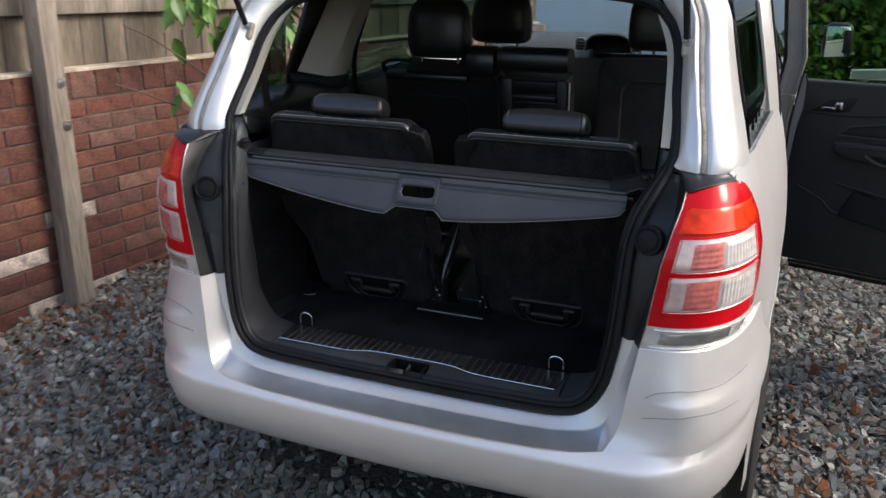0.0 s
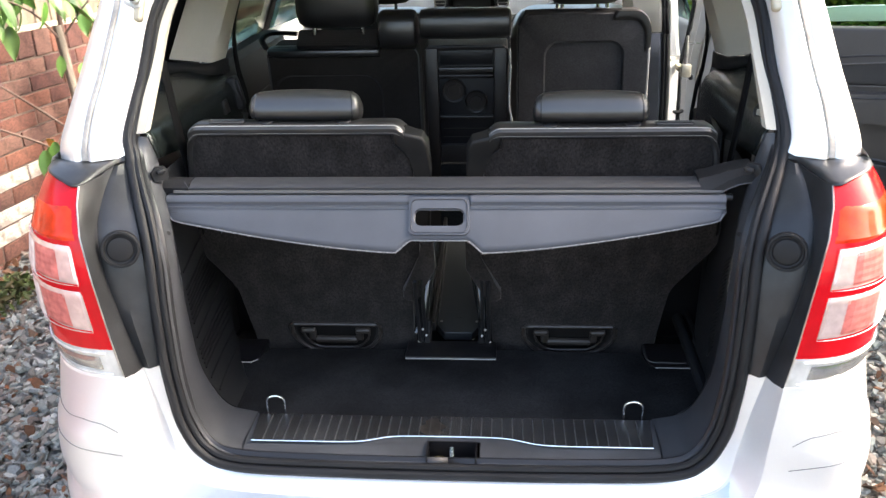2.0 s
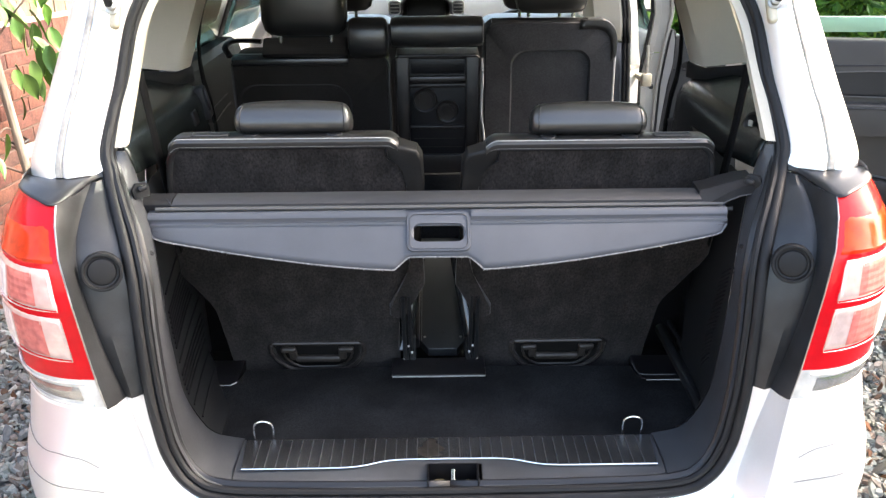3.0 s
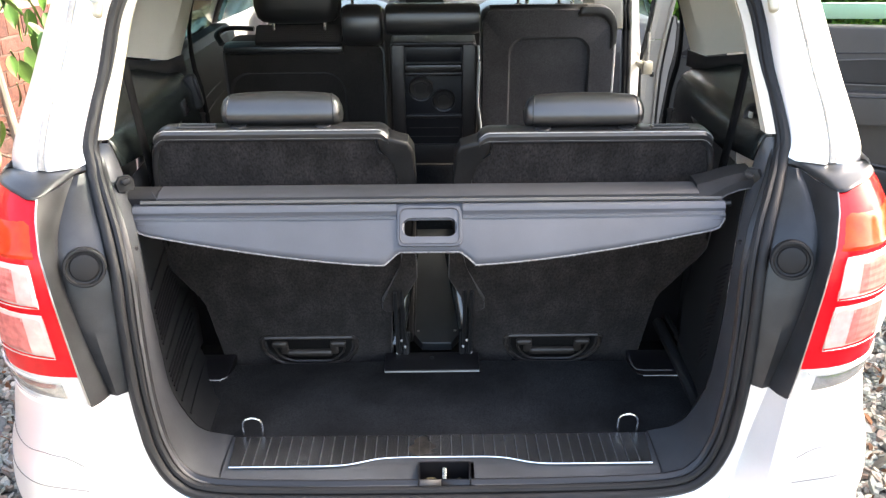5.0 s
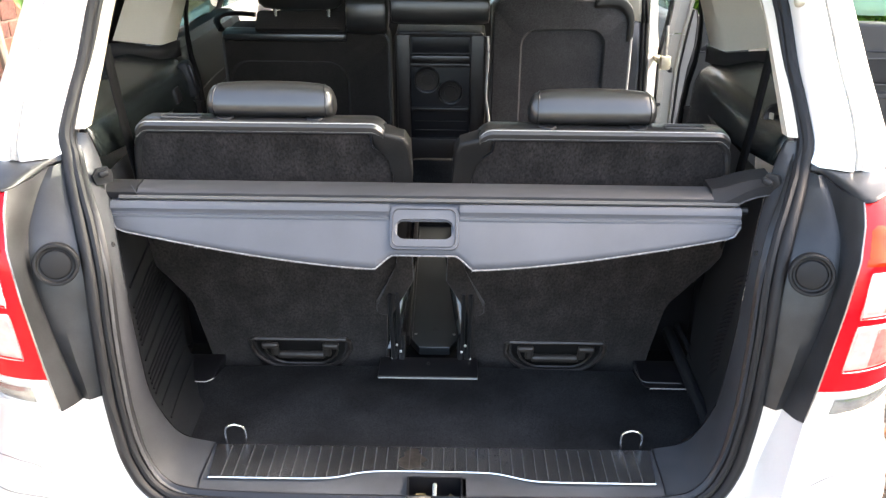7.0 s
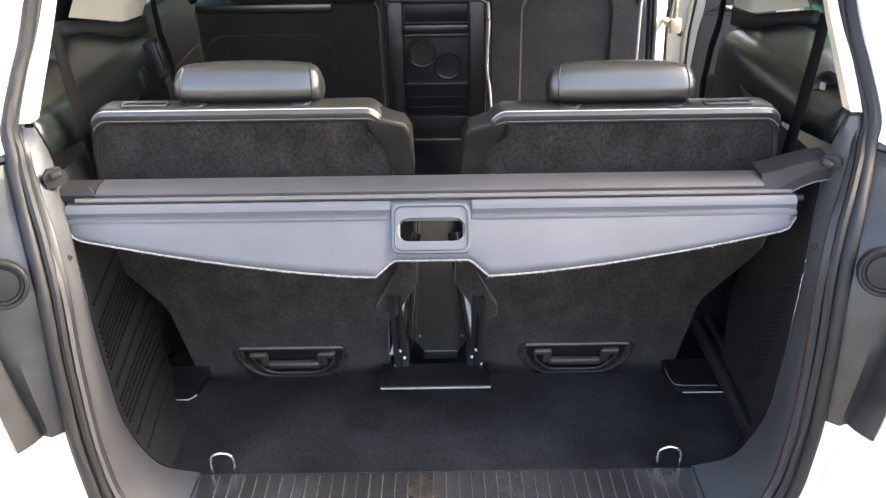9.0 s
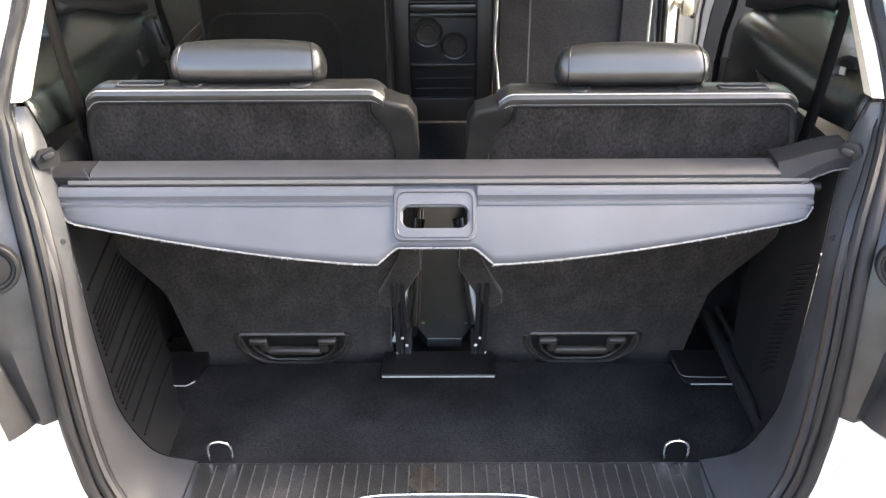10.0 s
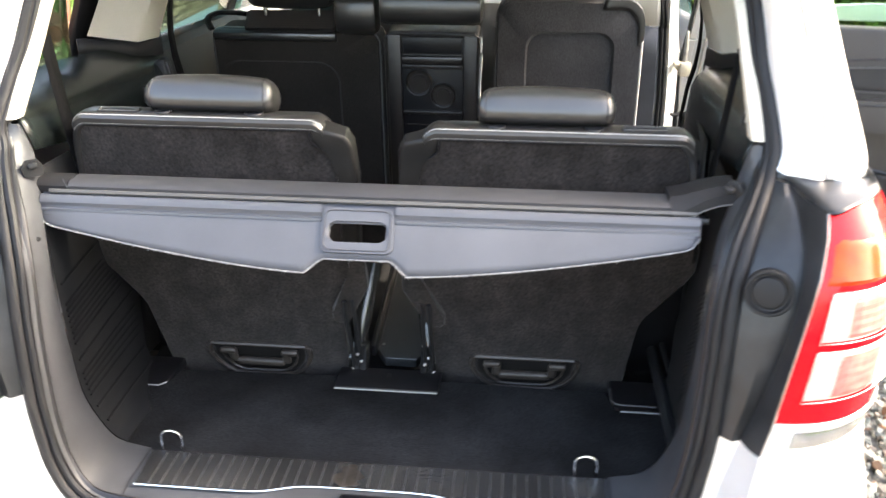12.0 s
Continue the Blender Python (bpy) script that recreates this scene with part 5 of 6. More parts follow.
bm = slab([(.115, 1.096), (.62, 1.112), (.80, 1.145), (.78, 1.172), (.405, 1.162), (.117, 1.134)], dm @ pose(0, 0, -.10), .02, .006, 3)
part("outer_shoulder", bm, SILVER, rear_door, "pale silver strip behind the door glass")
# front door mirror beyond
bm = bmesh.new()
box(bm, (1.008, 2.80, 1.282), (.130, .12, .165), bevel=.035, seg=3)
mir = part("door_mirror", bm, BLACK, car, "black wing mirror")
bm = bmesh.new()
box(bm, (0, 0, 0), (.104, .006, .140), bevel=.002, m=pose(1.006, 2.737, 1.282, 0, 0, 14))
part("mirror_glass", bm, shader("mirror", (.9, .9, .9), .02, 1.0), mir)
# door pillar: trim, double seal and painted face
LEVELS = (.40, .70, .95, 1.09, 1.11, 1.16, 1.19, 1.28, 1.40, 1.50, 1.59)


def trim_edge(z):
    return float(np.interp(z, [.5, .99, 1.30, 1.58], [.690, .687, .668, .618]))


def paint_edge(z):
    return float(np.interp(z, [.5, .94, 1.10, 1.16, 1.28, 1.58], [.752, .752, .748, .736, .724, .672]))


def trim_rows(levels):
    return [[Vector((trim_edge(z) + dx, y, z)) for dx, y in ((-.13, 1.93), (-.10, 1.862), (-.012, 1.846), (-.003, 1.850), (0, 1.90))] for z in levels]


part("pillar_trim", loft(trim_rows((1.196, 1.28, 1.40, 1.50, 1.585))), BEIGE, car, "beige upper trim of the door pillar", solid=.004, crease=30)
part("pillar_trim", loft(trim_rows((.35, .70, .95, 1.10, 1.192))), PLASTIC, car, "dark grey lower trim of the door pillar", solid=.004, crease=30)
rows = [[Vector((trim_edge(z) + .018, 1.92, z)), Vector((trim_edge(z) + .022, 1.862, z)), Vector((trim_edge(z) + .030, 1.853, z)),
         Vector((paint_edge(z) - .010, 1.858 + .022 * (z < 1.10), z)), Vector((paint_edge(z), 1.866 + .022 * (z < 1.10), z)), Vector((paint_edge(z) + .004, 1.96, z))] for z in LEVELS]
post = part("door_pillar_post", loft(rows), SILVER, car, "silver door pillar with a creased face", crease=20, solid=.004)
for dx in (.005, .018):
    part("door_seal", tube([(trim_edge(z) + dx, 1.848, z) for z in LEVELS], .0075, 8), RUBBER, post)
# check strap between pillar and door, its pin above
bm = bmesh.new()
box(bm, (.759, 1.802, 1.064), (.036, .030, .047), bevel=.006)
box(bm, (.745, 1.840, 1.068), (.022, .070, .020), bevel=.004)
check = part("door_check", bm, BRACKET, car, "cream plated door check")
bm = bmesh.new()
box(bm, (.779, 1.806, 1.040), (.014, .024, .020), bevel=.004)
part("roller", bm, BLACK, check)
part("pin", tube([(.757, 1.802, 1.082), (.757, 1.802, 1.150), (.756, 1.803, 1.188)], [.0075, .007, .005], 8), STEEL, check)
part("cable_sleeve", tube([(.735, 1.880, .896), (.760, 1.895, .888), (.790, 1.935, .886)], .008, 8), RUBBER, car)


# hinged end of the open door
def end_edges(z):
    left = float(np.interp(z, [.5, .824, 1.02, 1.10, 1.17, 1.285, 1.507, 1.60], [.776, .776, .768, .777, .789, .802, .779, .765]))
    right = float(np.interp(z, [.5, .824, 1.02, 1.143, 1.285, 1.507, 1.60], [.837, .837, .840, .853, .876, .848, .832]))
    return left, right


def end_row(z, profile):
    a, b = end_edges(z)
    return [Vector((lerp(a, b, u) + du, y, z)) for u, du, y in profile]


ENDS = ((0, 0, 1.985), (0, 0, 1.930), (0, .003, 1.923), (.36, -.003, 1.922), (.36, 0, 1.932), (.80, 0, 1.934), (.80, .003, 1.922), (1, -.003, 1.920), (1, 0, 1.928), (1, .002, 1.985))
part("door_end", loft([end_row(z, ENDS) for z in (.42, .60, .824, .92, 1.02, 1.10, 1.14)]), SHADED_SILVER, rear_door, "shaded silver hinged end of the door", crease=25)
part("frame_upright", loft([end_row(z, ENDS) for z in (1.142, 1.20, 1.285, 1.40, 1.507, 1.60)]), SHADED_SILVER, rear_door, "shaded silver upright of the window frame", crease=25)
part("edge_seal", tube([(end_edges(z)[0] - .006, 1.934, z) for z in (.42, .824, 1.02, 1.10, 1.17, 1.285, 1.40, 1.507, 1.60)], .007, 8), RUBBER, rear_door)
rows = []
for z, w in ((.45, .014), (.824, .018), (1.02, .034), (1.10, .040), (1.19, .028), (1.225, .014)):
    x = end_edges(z)[1]
    rows.append([Vector((x + .004, 1.985, z)), Vector((x + .004, 1.926, z)), Vector((x + .008, 1.921, z)), Vector((x + w - .003, 1.922, z)), Vector((x + w, 1.928, z)), Vector((x + w, 1.985, z))])
strip = part("side_strip", loft(rows), GREYTRIM, rear_door, "grey strip along the door lining", crease=30)
for k in (1, 4):
    part("strip_seal", tube([r[k] + Vector((0, -.003, 0)) for r in rows], .0035, 6), RUBBER, strip)

# ---- luggage cover ----
cover = thing("luggage_cover", "grey vinyl roller luggage cover partly pulled out across the boot", "luggage cover", (-.016, .24, 1.15))
inv = Matrix.Translation((.016, -.24, -1.15))


def cover_part(name, bm, mat, parent, label="", **k):
    bm.transform(inv)
    return part(name, bm, mat, parent, label, **k)


prof = [(.190, 1.146), (.190, 1.154), (.198, 1.1605), (.230, 1.163), (.241, 1.155), (.240, 1.125), (.200, 1.120)]
cas = cover_part("cassette", loft([[Vector((x, y, z)) for y, z in prof] for x in np.linspace(-.500, .466, 9)], closed=True, caps=True), BLIND_DARK, cover, "dark grey cassette housing")
cover_part("cassette_lip", tube([(-.53, .188, 1.146), (.505, .188, 1.146)], .004, 6), STITCH, cas)
rows = [[Vector((x, y, z)) for y, z in prof] for x in (-.560, -.545, -.502)]
left_cap = cover_part("end_cap", loft(rows, closed=True, caps=True), MATTCAP, cover, "black end cap")
cover_part("cap_joint", tube([(-.512, .2005, 1.1625), (-.500, .189, 1.152)], .0012, 5), BLIND_DARK, left_cap)
rows = []
for x, zb, zt in ((.464, 1.130, 1.167), (.484, 1.134, 1.171), (.500, 1.143, 1.176), (.516, 1.153, 1.181), (.536, 1.161, 1.186), (.562, 1.165, 1.189)):
    rows.append([Vector((x, y, z)) for y, z in ((.186, zb), (.187, zb + .016), (.198, zt - .004), (.204, zt), (.246, zt + .003), (.250, zt - .004), (.248, zb - .004))])
right_cap = cover_part("end_cap", loft(rows, closed=True, caps=True), MATTCAP, cover, "black sloping end cap", crease=25)
cover_part("cap_line", tube([(x, .1855, z) for x, z in ((.464, 1.131), (.482, 1.134), (.500, 1.143), (.516, 1.153), (.536, 1.161), (.560, 1.165))], .0013, 6), STITCH, right_cap)
cover_part("roller_tube", tube([(-.545, .194, 1.134), (.525, .194, 1.134)], .007, 10), BLACK, cas, "dark roller bar")

# blind plane and its outline
bo = Vector((-.016, .192, 1.142))
bmx = frame_of(bo, (1, 0, 0), (0, .062, .092))


def hem(u):
    a = abs(u)
    if a < .055:
        return -.092
    if a < .080:
        return lerp(-.092, -.1145, (a - .055) / .025)
    tip = max(0.0, (a - .503) / .024)
    return -.1155 + .063 * ((a - .08) / .447) ** 1.45 + .016 * (1 - math.sqrt(max(0.0, 1 - tip * tip)))


us = list(np.linspace(-.527, -.081, 40)) + [-.078, -.07, -.06, -.052] + list(np.linspace(-.045, .045, 7)) + [.052, .06, .07, .078] + list(np.linspace(.081, .527, 40))
rows = []
for k in range(9):
    f = k / 8
    row = []
    for u in us:
        v = lerp(0, hem(u), f)
        w = .004 * math.sin(math.pi * f)
        row.append(bmx @ Vector((u, v, w)))
    rows.append(row)
bm = loft(rows)
hole = [f for f in bm.faces if abs((bmx.inverted() @ f.calc_center_median()).x) < .040 and -.068 < (bmx.inverted() @ f.calc_center_median()).y < -.034]
bmesh.ops.delete(bm, geom=hole, context="FACES")
blind = cover_part("blind", bm, BLIND, cover, "grey vinyl blind with a worn frayed hem", solid=.003)
ends = [bmx @ Vector((u, hem(u), .002)) for u in us]
cover_part("hem", tube(ends, .0016, 5), shader("frayed_hem", (.14, .145, .155), .9, grain=.5, grain_scale=300), blind, "pale frayed edge")
outer, hol = rounded(.116, .074, .012), rounded(.098, .034, .0165)
gm = bmx @ pose(0, -.046, .006)
bm = loft([[gm @ Vector((a, b, -.006)) for a, b in outer], [gm @ Vector((a * .98, b * .97, .003)) for a, b in outer], [gm @ Vector((a, b - .002, .003)) for a, b in hol], [gm @ Vector((a * .97, b * .95 - .002, -.008)) for a, b in hol]], closed=True)
cover_part("grip", bm, BLIND, blind, "moulded grip with a slot")
BAR = shader("satin_grey_bar", (.066, .071, .083), .38, grain=.05, grain_scale=700, stain=.06)
for a0, a1 in ((-.527, -.059), (.059, .527)):
    prof = [(-.002, .0), (-.005, .007), (-.012, .0105), (-.019, .0095), (-.0235, .005), (-.025, .0045), (-.029, .0072), (-.0325, .006), (-.034, .001)]
    bm = loft([[bmx @ Vector((u, v, w)) for v, w in prof] for u in np.linspace(a0, a1, 5)])
    cover_part("pull_bar", bm, BAR, blind, "rounded grey pull bar")
    cover_part("seam", tube([bmx @ Vector((u, -.0385, .0042)) for u in np.linspace(a0 * .985, a1 * .985, 5)], .0008, 5), BLIND_DARK, blind)
rg = np.random.default_rng(3)
bm = bmesh.new()
for u in rg.uniform(-.51, .51, 110):
    v = hem(u)
    d = Vector((rg.normal(0, .5), -1, rg.normal(0, .4))) * rg.uniform(.002, .0045)
    q = bmx @ Vector((u, v + .001, .002))
    tip = bmx @ (Vector((u, v + .001, .002)) + d)
    tube([q, tip], .0004, 3, bm)
cover_part("loose_threads", bm, shader("pale_thread", (.26, .265, .275), .9), blind, "frayed pale threads")
tagged(bpy.data.objects["loose_threads"], kind="stuff")
part("grip_groove", tube([Matrix.Translation(inv.translation) @ gm @ Vector((u * .90, v * .86, .0032)) for u, v in outer], .0011, 5, closed=True), BLIND_DARK, blind)

# ---- garden: fence, post, young tree, hedge ----
WOOD = shader("weathered_grey_timber", (0.165, 0.135, 0.10), 0.85, grain=0.32, grain_scale=120, relief=0.002, stain=0.45, stain_scale=7, each=0.22, stretch=(1, 1, .10))
WOOD_POST = shader("pale_weathered_post", (0.25, 0.215, 0.17), 0.85, grain=0.3, grain_scale=110, relief=0.002, stain=0.45, stain_scale=9, stretch=(1, 1, .08))
BARK = shader("brown_bark", (0.13, 0.09, 0.07), 0.9, grain=0.3, grain_scale=90, relief=0.002)
LEAF = shader("green_leaf", (0.10, 0.24, 0.03), 0.42, grain=0.2, grain_scale=60, each=0.35, tint=((0.038, 0.106, 0.017), (0.102, 0.221, 0.038), (0.064, 0.153, 0.025), (0.145, 0.264, 0.060)))
HEDGE_LEAF = shader("hedge_leaves", (0.08, 0.20, 0.02), 0.5, island=0.45, tint=((.04, .11, .015), (.10, .22, .02), (.16, .30, .03), (.28, .34, .03)))
BRICK = shader("red_brick", (0.2, 0.075, 0.05), 0.92, grain=0.35, grain_scale=110, relief=0.003, stain=0.35, stain_scale=11, each=0.2,
               tint=((0.108, 0.042, 0.029), (0.148, 0.060, 0.039), (0.085, 0.034, 0.028), (0.134, 0.050, 0.034), (0.108, 0.055, 0.044), (0.163, 0.083, 0.061)))
PALE_BRICK = shader("whitened_brick", (0.42, 0.36, 0.31), 0.95, grain=0.3, grain_scale=90, relief=0.003, stain=0.5, stain_scale=14, each=0.2)

fence = thing("fence", "weathered grey timber board fence on top of the brick wall", "fence")
fence.matrix_world = WALL
rng = random.Random(4)
y = -3.9
while y < 6.8:
    w = rng.uniform(.135, .16)
    bm = bmesh.new()
    box(bm, (-.10 + rng.uniform(-.006, .006), y + w / 2, 1.62), (.018, w - .007, .97), (rng.uniform(-.4, .4), 0, 0), bevel=.003, seg=1)
    part("board", bm, WOOD, fence, smooth=False)
    y += w
for z in (1.445, 1.95):
    bm = bmesh.new()
    box(bm, (-.066, 1.45, z), (.045, 10.6, .085), bevel=.006)
    part("rail", bm, WOOD_POST, fence, "pale horizontal rail")

post = part("fence_post", slab(rounded(.105, .105, .008, 2), pose(-2.365, 1.235, 2.15, -1.0, 0, -4), 2.22, .004), WOOD_POST)
tagged(post, "square weathered timber post bolted to the brick wall", "post")
for z in (1.12, .92):
    part("bolt", disc((-2.3105, 1.232, z), (1, 0, 0), [(.024, -.002), (.024, .003), (.012, .004), (.011, .011), (.001, .012)], 14), STEEL, post, "rusty bolt head with washer")


def leaf_mesh(k):
    r = random.Random(k)
    bm = bmesh.new()
    L, W = 1.0, .225
    rows = []
    bend = r.uniform(.1, .35)
    for i in range(7):
        f = i / 6
        w = W * math.sin(math.pi * min(1, f * .95 + .05)) ** .9 * (1.35 - .75 * f)
        z = -bend * f * f
        rows.append([Vector((-w, f * L, z + .05)), Vector((-w * .5, f * L, z + .02)), Vector((0, f * L, z)), Vector((w * .5, f * L, z + .02)), Vector((w, f * L, z + .05))])
    loft(rows, bm)
    me = bpy.data.meshes.new("leaf")
    for f in bm.faces:
        f.smooth = True
    bm.to_mesh(me)
    bm.free()
    me.materials.append(LEAF)
    return me


leaf_data = [leaf_mesh(k) for k in range(5)]
leaf_data[4].materials[0] = shader("yellowing_leaf", (.62, .30, .04), .5, grain=.25, grain_scale=50)
tree = thing("young_tree", "young broad-leaved tree tied to a wooden stake by the wall", "tree", (-2.12, 2.95, 0))
TI = Matrix.Translation((2.12, -2.95, 0))


def tree_part(name, bm, mat, label=""):
    bm.transform(TI)
    return part(name, bm, mat, tree, label)


trunk_pts = [(-2.12, 2.95, 0), (-2.13, 2.97, .4), (-2.15, 2.95, .8), (-2.17, 2.96, 1.1), (-2.16, 2.98, 1.5), (-2.14, 2.96, 1.95)]
tree_part("trunk", tube(spline(trunk_pts, 20), [lerp(.019, .010, i / 19) for i in range(20)], 9), BARK, "slender brown trunk")
tree_part("stake", tube([(-2.04, 2.86, -.05), (-2.16, 2.90, 1.12)], .022, 10), WOOD_POST, "pale round wooden stake")
tree_part("tie", tube([(-2.10, 2.87, .56), (-2.08, 2.93, .57), (-2.13, 2.99, .57), (-2.16, 2.92, .56)], .008, 6, closed=True), BLACK, "black tree tie")
limbs = [[(-2.13, 2.95, .50), (-2.11, 2.37, .863), (-2.10, 1.71, 1.253), (-2.10, 1.45, 1.37)],
         [(-2.12, 2.95, .38), (-2.11, 2.24, .733), (-2.10, 1.58, 1.02), (-2.10, 1.35, 1.11)],
         [(-2.16, 2.96, 1.0), (-2.15, 2.7, 1.2), (-2.14, 2.4, 1.30), (-2.12, 2.2, 1.28)],
         [(-2.16, 2.97, 1.2), (-2.14, 2.5, 1.40), (-2.12, 2.1, 1.52), (-2.12, 1.75, 1.50)],
         [(-2.15, 2.95, .62), (-2.08, 2.7, .68), (-2.05, 2.5, .62)],
         [(-2.17, 2.96, 1.05), (-2.05, 3.0, 1.2), (-1.98, 3.1, 1.3)],
         [(-2.16, 2.97, 1.4), (-2.2, 2.7, 1.6), (-2.2, 2.35, 1.72)]]
for l in limbs:
    tree_part("branch", tube(spline(l, 12), [lerp(.007, .003, i / 11) for i in range(12)], 6), BARK)
rng = random.Random(11)
clusters = [((-2.09, 1.80, .985), 3, .06), ((-2.09, 2.22, 1.28), 16, .12), ((-2.09, 2.06, .90), 3, .07), ((-2.08, 1.95, 1.47), 22, .12), ((-2.10, 2.50, 1.36), 8, .12), ((-2.04, 2.50, .64), 7, .09), ((-2.08, 3.24, .88), 12, .13),
            ((-2.02, 3.10, 1.10), 13, .16), ((-2.10, 3.1, 1.45), 14, .22), ((-2.14, 2.30, 1.68), 16, .2), ((-2.0, 2.9, .92), 6, .15), ((-2.1, 2.75, 1.3), 9, .16), ((-2.1, 2.1, 1.62), 12, .16)]
for (cx, cy, cz), n, r in clusters:
    for i in range(n):
        ob = new("leaf", leaf_data[4] if rng.random() < .05 else leaf_data[rng.randrange(4)])
        ob.parent = tree
        s = rng.uniform(.105, .17)
        ob.matrix_basis = TI @ Matrix.LocRotScale((cx + rng.gauss(0, r * .4), cy + rng.gauss(0, r * .6), cz + rng.gauss(0, r * .5)),
                                                  Euler((radians(rng.uniform(-100, -35)), radians(rng.uniform(-25, 25)), radians(rng.gauss(-135, 50)))), (s, s, s))


def leaf_cloud(name, centres, count, size, seed, mat):
    """A mass of single leaves: each a folded four-cornered blade."""
    g = np.random.default_rng(seed)
    c = np.array(centres, float)
    k = g.integers(0, len(c), count)
    d = g.normal(size=(count, 3))
    d /= np.linalg.norm(d, axis=1)[:, None]
    p = c[k, :3] + d * (g.random((count, 1)) ** .35) * c[k, 3:6]
    a = g.normal(size=(count, 3))
    a /= np.linalg.norm(a, axis=1)[:, None]
    b = np.cross(a, g.normal(size=(count, 3)))
    b /= np.linalg.norm(b, axis=1)[:, None]
    s = size * g.uniform(.6, 1.3, (count, 1))
    n = np.cross(a, b)
    v = np.stack([p - a * s, p + b * s * .45 + n * s * .15, p + a * s, p - b * s * .45 + n * s * .15], 1).reshape(-1, 3)
    f = np.arange(count * 4).reshape(-1, 4)
    f = np.concatenate([f[:, [0, 1, 2]], f[:, [0, 2, 3]]])
    me = bpy.data.meshes.new(name)
    me.from_pydata(v.tolist(), [], f.tolist())
    me.materials.append(mat)
    return new(name, me)


rng = random.Random(5)
cs = [(3.9 + rng.uniform(-.2, .3), -4 + i * .42, rng.uniform(.5, 1.9), .55, .5, .6) for i in range(34)] + [(3.9 + rng.uniform(-.2, .3), -4 + i * .42, .5, .5, .5, .6) for i in range(34)]
tagged(leaf_cloud("hedge", cs, 60000, .055, 1, HEDGE_LEAF), "tall green garden hedge beside the gravel drive", "hedge", kind="stuff")
cs = [(-.45 + rng.uniform(-.3, .35), 8.2 + rng.uniform(-.2, .2), rng.uniform(.3, 1.3), .4, .35, .4) for i in range(10)] + [(1.15 + (i % 20) * .235, 7.6 + rng.uniform(-.2, .3), rng.uniform(.2, 2.1), .5, .4, .5) for i in range(48)]
tagged(leaf_cloud("garden_bushes", cs, 60000, .055, 2, HEDGE_LEAF), "green bushes and small trees closing the garden", "bushes", kind="stuff")
cs = [(-2.15, 1.95, .06, .12, .22, .07)]
WEED = shader("olive_weed_leaves", (.06, .09, .02), .6, island=.4, tint=((.05, .07, .015), (.08, .12, .025), (.10, .07, .025), (.06, .10, .02)))
tagged(leaf_cloud("weed_clump", cs, 320, .026, 3, WEED), "low clump of green weeds at the foot of the wall", "weeds", kind="stuff")


# assumed wall, a stand-in for the unidentified pale blue area beyond the windscreen
bm = bmesh.new()
box(bm, (-3.4, 9.9, 1.3), (8.4, .22, 2.6), bevel=.01)
PALE_BLUE = shader("pale_blue_stand_in", (.60, .72, .80), .85, grain=.05, grain_scale=120, relief=.002, stain=.06, stain_scale=2)
tagged(part("wall_north", bm, PALE_BLUE), "assumed pale blue wall closing the garden", "garden wall", kind="structure")

# ---- slate chippings ----
STONE = shader("slate_chippings", (0.2, 0.2, 0.2), 0.75, grain=0.2, grain_scale=140, island=0.35,
               tint=((0.174, 0.191, 0.174), (0.228, 0.171, 0.132), (0.281, 0.311, 0.270), (0.134, 0.140, 0.138), (0.375, 0.387, 0.336), (0.201, 0.152, 0.126), (0.255, 0.273, 0.240), (0.161, 0.108, 0.078), (0.456, 0.444, 0.396), (0.174, 0.191, 0.186), (0.268, 0.292, 0.270)))
LITTER = shader("dead_leaves", (0.2, 0.1, 0.05), 0.9, grain=0.2, grain_scale=100, island=0.35, tint=((.10, .045, .02), (.15, .065, .028), (.11, .05, .024), (.20, .075, .03), (.09, .055, .035), (.14, .06, .025)))


def chips(name, areas, mat, seed, lo, hi, flat, tilt):
    g = np.random.default_rng(seed)
    pts = []
    for x0, x1, y0, y1, per in areas:
        n = int((x1 - x0) * (y1 - y0) * per)
        pts.append(np.stack([g.uniform(x0, x1, n), g.uniform(y0, y1, n)], 1))
    p = np.concatenate(pts)
    n, m = len(p), 6
    size = lo + (hi - lo) * g.random(n) ** 1.6
    ang = (np.arange(m) + g.uniform(-.32, .32, (n, m))) * 2 * np.pi / m
    rad = g.uniform(.62, 1.15, (n, m))
    el = g.uniform(.42, .85, n)
    u, w = np.cos(ang) * rad, np.sin(ang) * rad * el[:, None]
    turn = g.uniform(0, 2 * np.pi, n)[:, None]
    x, y = u * np.cos(turn) - w * np.sin(turn), u * np.sin(turn) + w * np.cos(turn)
    x, y = x * size[:, None] / 2, y * size[:, None] / 2
    tx, ty = g.normal(0, tilt, (n, 1)), g.normal(0, tilt, (n, 1))
    h = size * flat * g.uniform(.6, 1.3, n)
    z0 = g.uniform(-.006, .016, n)
    low = np.stack([x, y, x * tx + y * ty - h[:, None] / 2], 2)
    top = np.stack([x * .8, y * .8, (x * tx + y * ty) * .8 + h[:, None] / 2], 2)
    v = np.concatenate([low, top], 1)
    v[:, :, :2] += p[:, None, :]
    v[:, :, 2] += (z0 + h / 2)[:, None]
    v = v.reshape(-1, 3)
    base = np.arange(n)[:, None] * 2 * m
    faces = []
    for i in range(m):
        j = (i + 1) % m
        faces.append(base + np.array([[i, j, m + j, m + i]]))
    sides = np.concatenate(faces).tolist()
    tops = (base + np.arange(m, 2 * m)[None, :]).tolist()
    me = bpy.data.meshes.new(name)
    me.from_pydata(v.tolist(), [], sides + tops)
    me.materials.append(mat)
    return new(name, me)


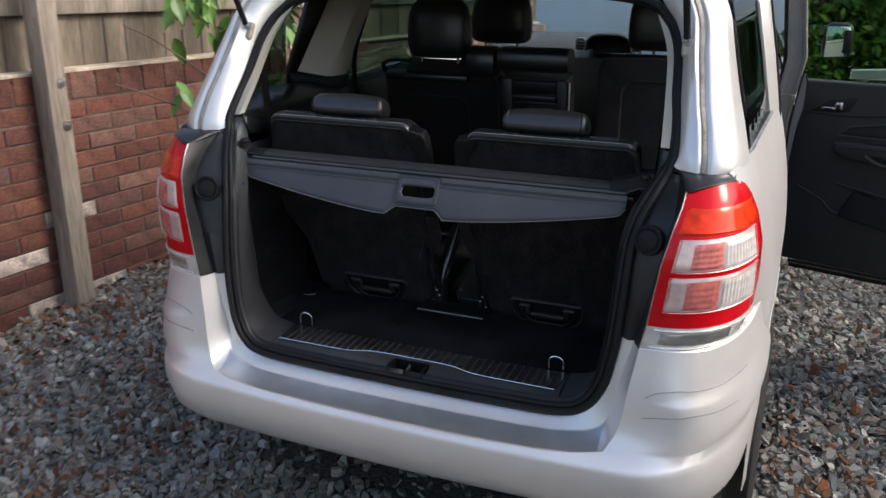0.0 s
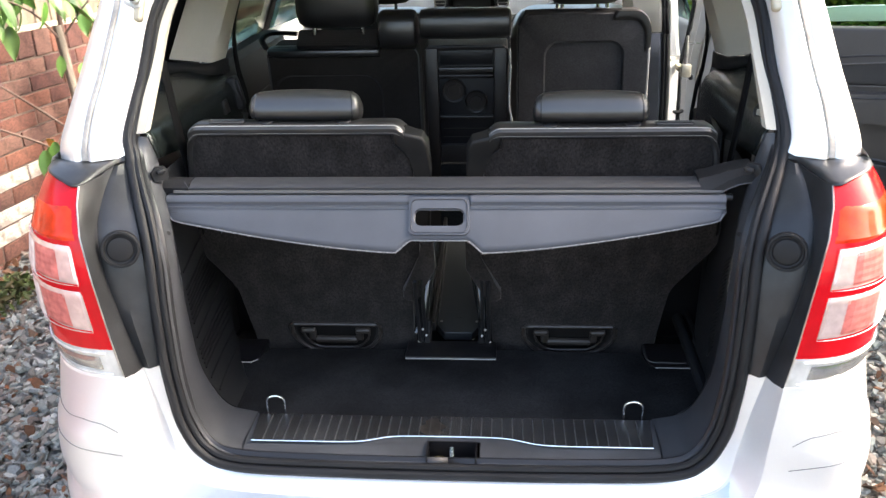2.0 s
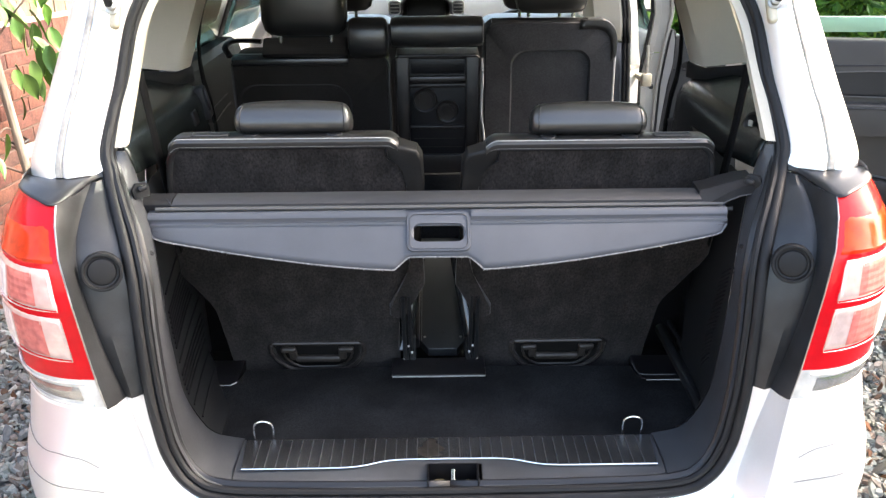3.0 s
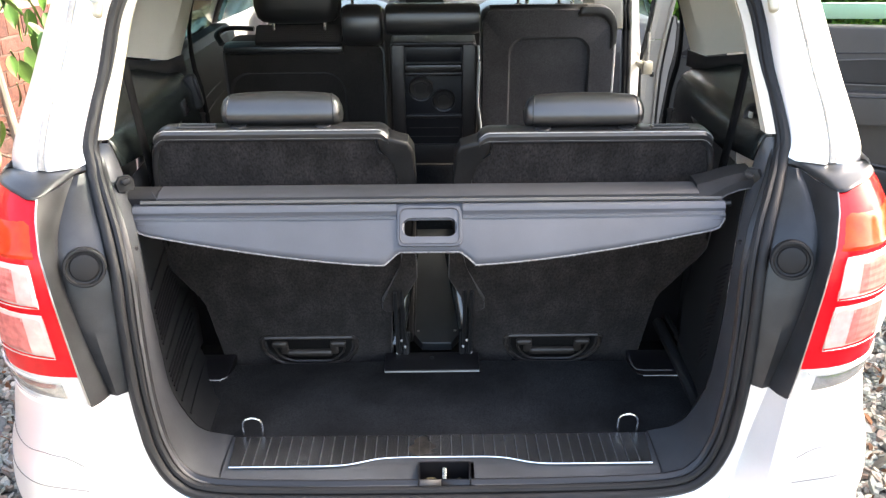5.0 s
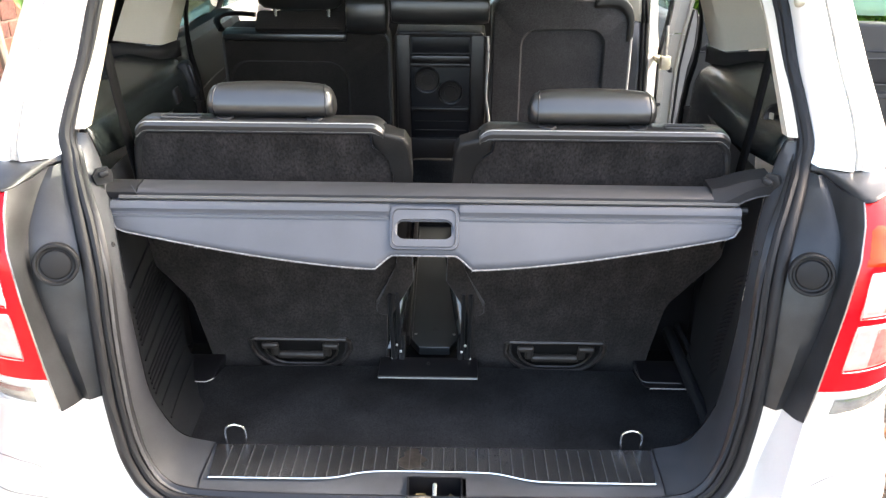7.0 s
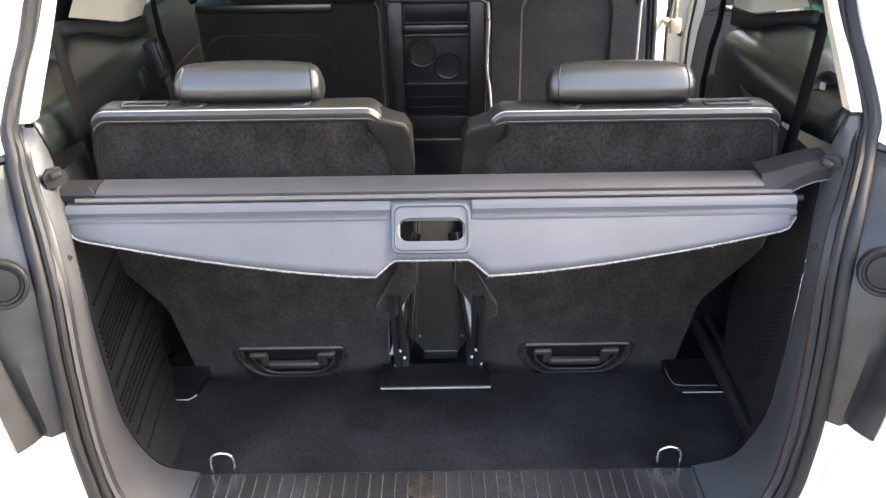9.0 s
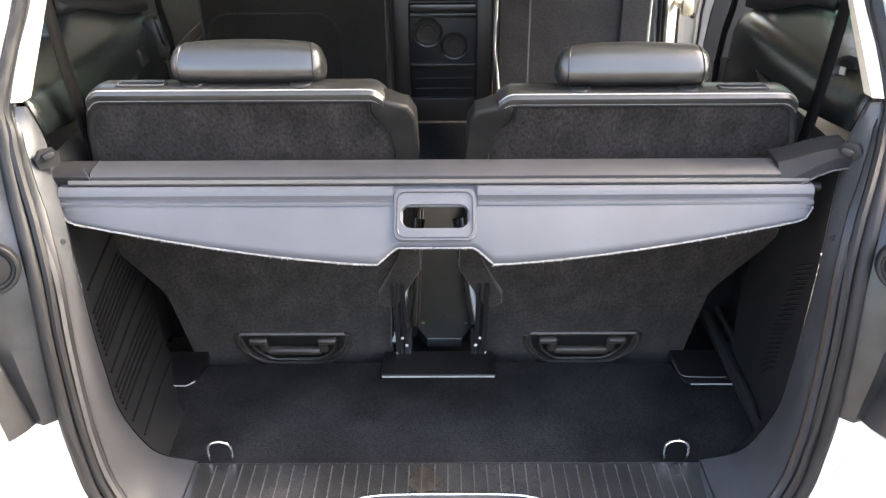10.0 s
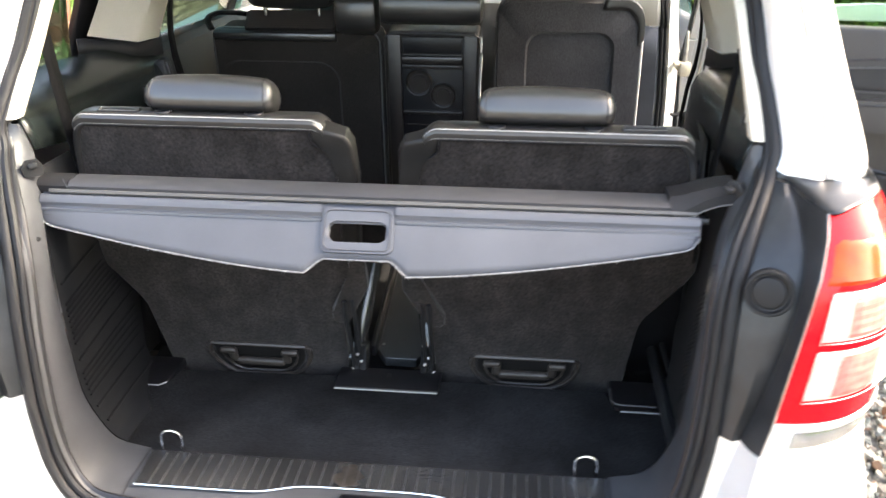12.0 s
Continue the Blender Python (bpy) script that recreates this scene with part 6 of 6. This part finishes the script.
near = [(-2.45, -.75, -1.3, 2.2, 3200), (-2.45, -.8, 2.2, 4.2, 1600), (.75, 2.2, -1.3, 2.4, 3000), (-.75, .75, -1.3, .35, 2600), (2.2, 3.4, -1.3, 2.4, 2000),
        (.8, 3.4, 2.4, 4.5, 1500), (-.8, .8, .35, 4.6, 450), (-2.45, 3.4, -3.4, -1.3, 1500), (-2.45, 3.4, -6.0, -3.4, 650), (-2.45, -.8, 4.2, 7.0, 500), (-.8, 3.4, 4.5, 7.0, 500)]
tagged(chips("gravel", near, STONE, 7, .022, .060, .26, .42), "loose grey-green slate chippings covering the drive", "gravel", kind="stuff")
spots = [(-2.35, -.85, -.9, 2.4, 120), (.85, 2.0, -.5, 2.3, 150), (-2.42, -2.05, .6, 3.2, 480), (-1.7, -.9, -.4, .9, 60), (-2.0, -.9, -.6, 2.0, 26), (.9, 1.6, 0, 2.2, 60), (1.0, 1.25, .75, 1.05, 260), (1.15, 1.5, .15, .5, 200), (-1.3, -1.0, .2, .5, 160), (-1.45, -1.2, -.25, .1, 150), (.85, 1.0, .9, 1.3, 160)]
litter = chips("dead_leaves", spots, LITTER, 9, .018, .055, .06, .7)
litter.location.z = .022
tagged(litter, "scattered brown and orange dead leaves on the gravel", "dead leaves", kind="stuff")


# ---- bricks of the garden wall ----
def brick_mesh(L, H, k):
    r = random.Random(k)
    bm = bmesh.new()
    box(bm, (0, 0, 0), (.03, L, H), bevel=.004, seg=1)
    for v in bm.verts:
        v.co += Vector((r.uniform(-.0018, .0018), r.uniform(-.004, .003), r.uniform(-.003, .002)))
    me = bpy.data.meshes.new("brick")
    bm.to_mesh(me)
    bm.free()
    return me


def brick_set(L, H, seed):
    out = []
    for k in range(4):
        pair = []
        for mat in (BRICK, PALE_BRICK):
            me = brick_mesh(L, H, seed + k)
            me.materials.append(mat)
            pair.append(me)
        out.append(pair)
    return out


bm = bmesh.new()
box(bm, (-.045, 1.45, 1.140), (.115, 10.6, .018), bevel=.004)
part("mortar_bed", bm, shader("cream_mortar", (.50, .44, .34), .9, grain=.3, grain_scale=120, relief=.003, stain=.4, stain_scale=9), wall_left, "pale mortar bed along the top")
PITCH, COURSE, TOPZ = .318, .0855, 1.137
full, head = brick_set(.306, .0765, 20), brick_set(.150, .134, 40)
rng = random.Random(8)


def lay(y, z, data, pale):
    ob = new("brick", data[rng.randrange(4)][1 if pale else 0])
    ob.parent = wall_left
    ob.location = (-.004 + rng.uniform(-.003, .003), y, z)
    ob.rotation_euler = (rng.uniform(-.010, .010), 0, rng.uniform(-.010, .010))


y = -.95
while y < 2.6:
    lay(y, TOPZ - .068, head, False)
    y += .160
for c in range(12):
    z = TOPZ - .142 - COURSE * (c + .5)
    y = -.95 + (PITCH / 2 if c % 2 else 0)
    while y < 2.6:
        pale = (c >= 6 and rng.random() < .14) or (c == 6 and -.6 < y < -.2)
        lay(y, z, full, pale)
        y += PITCH
rows = []
bm = bmesh.new()
for c in range(12):
    z = TOPZ - .142 - COURSE * (c + .5)
    for a, b in ((-3.9, -1.1), (2.65, 6.9)):
        y = a + (PITCH / 2 if c % 2 else 0)
        while y < b:
            box(bm, (-.004, y, z), (.03, .306, .0765))
            y += PITCH
rest = part("brickwork", bm, BRICK, wall_left, smooth=False)
tagged(rest, kind="stuff")
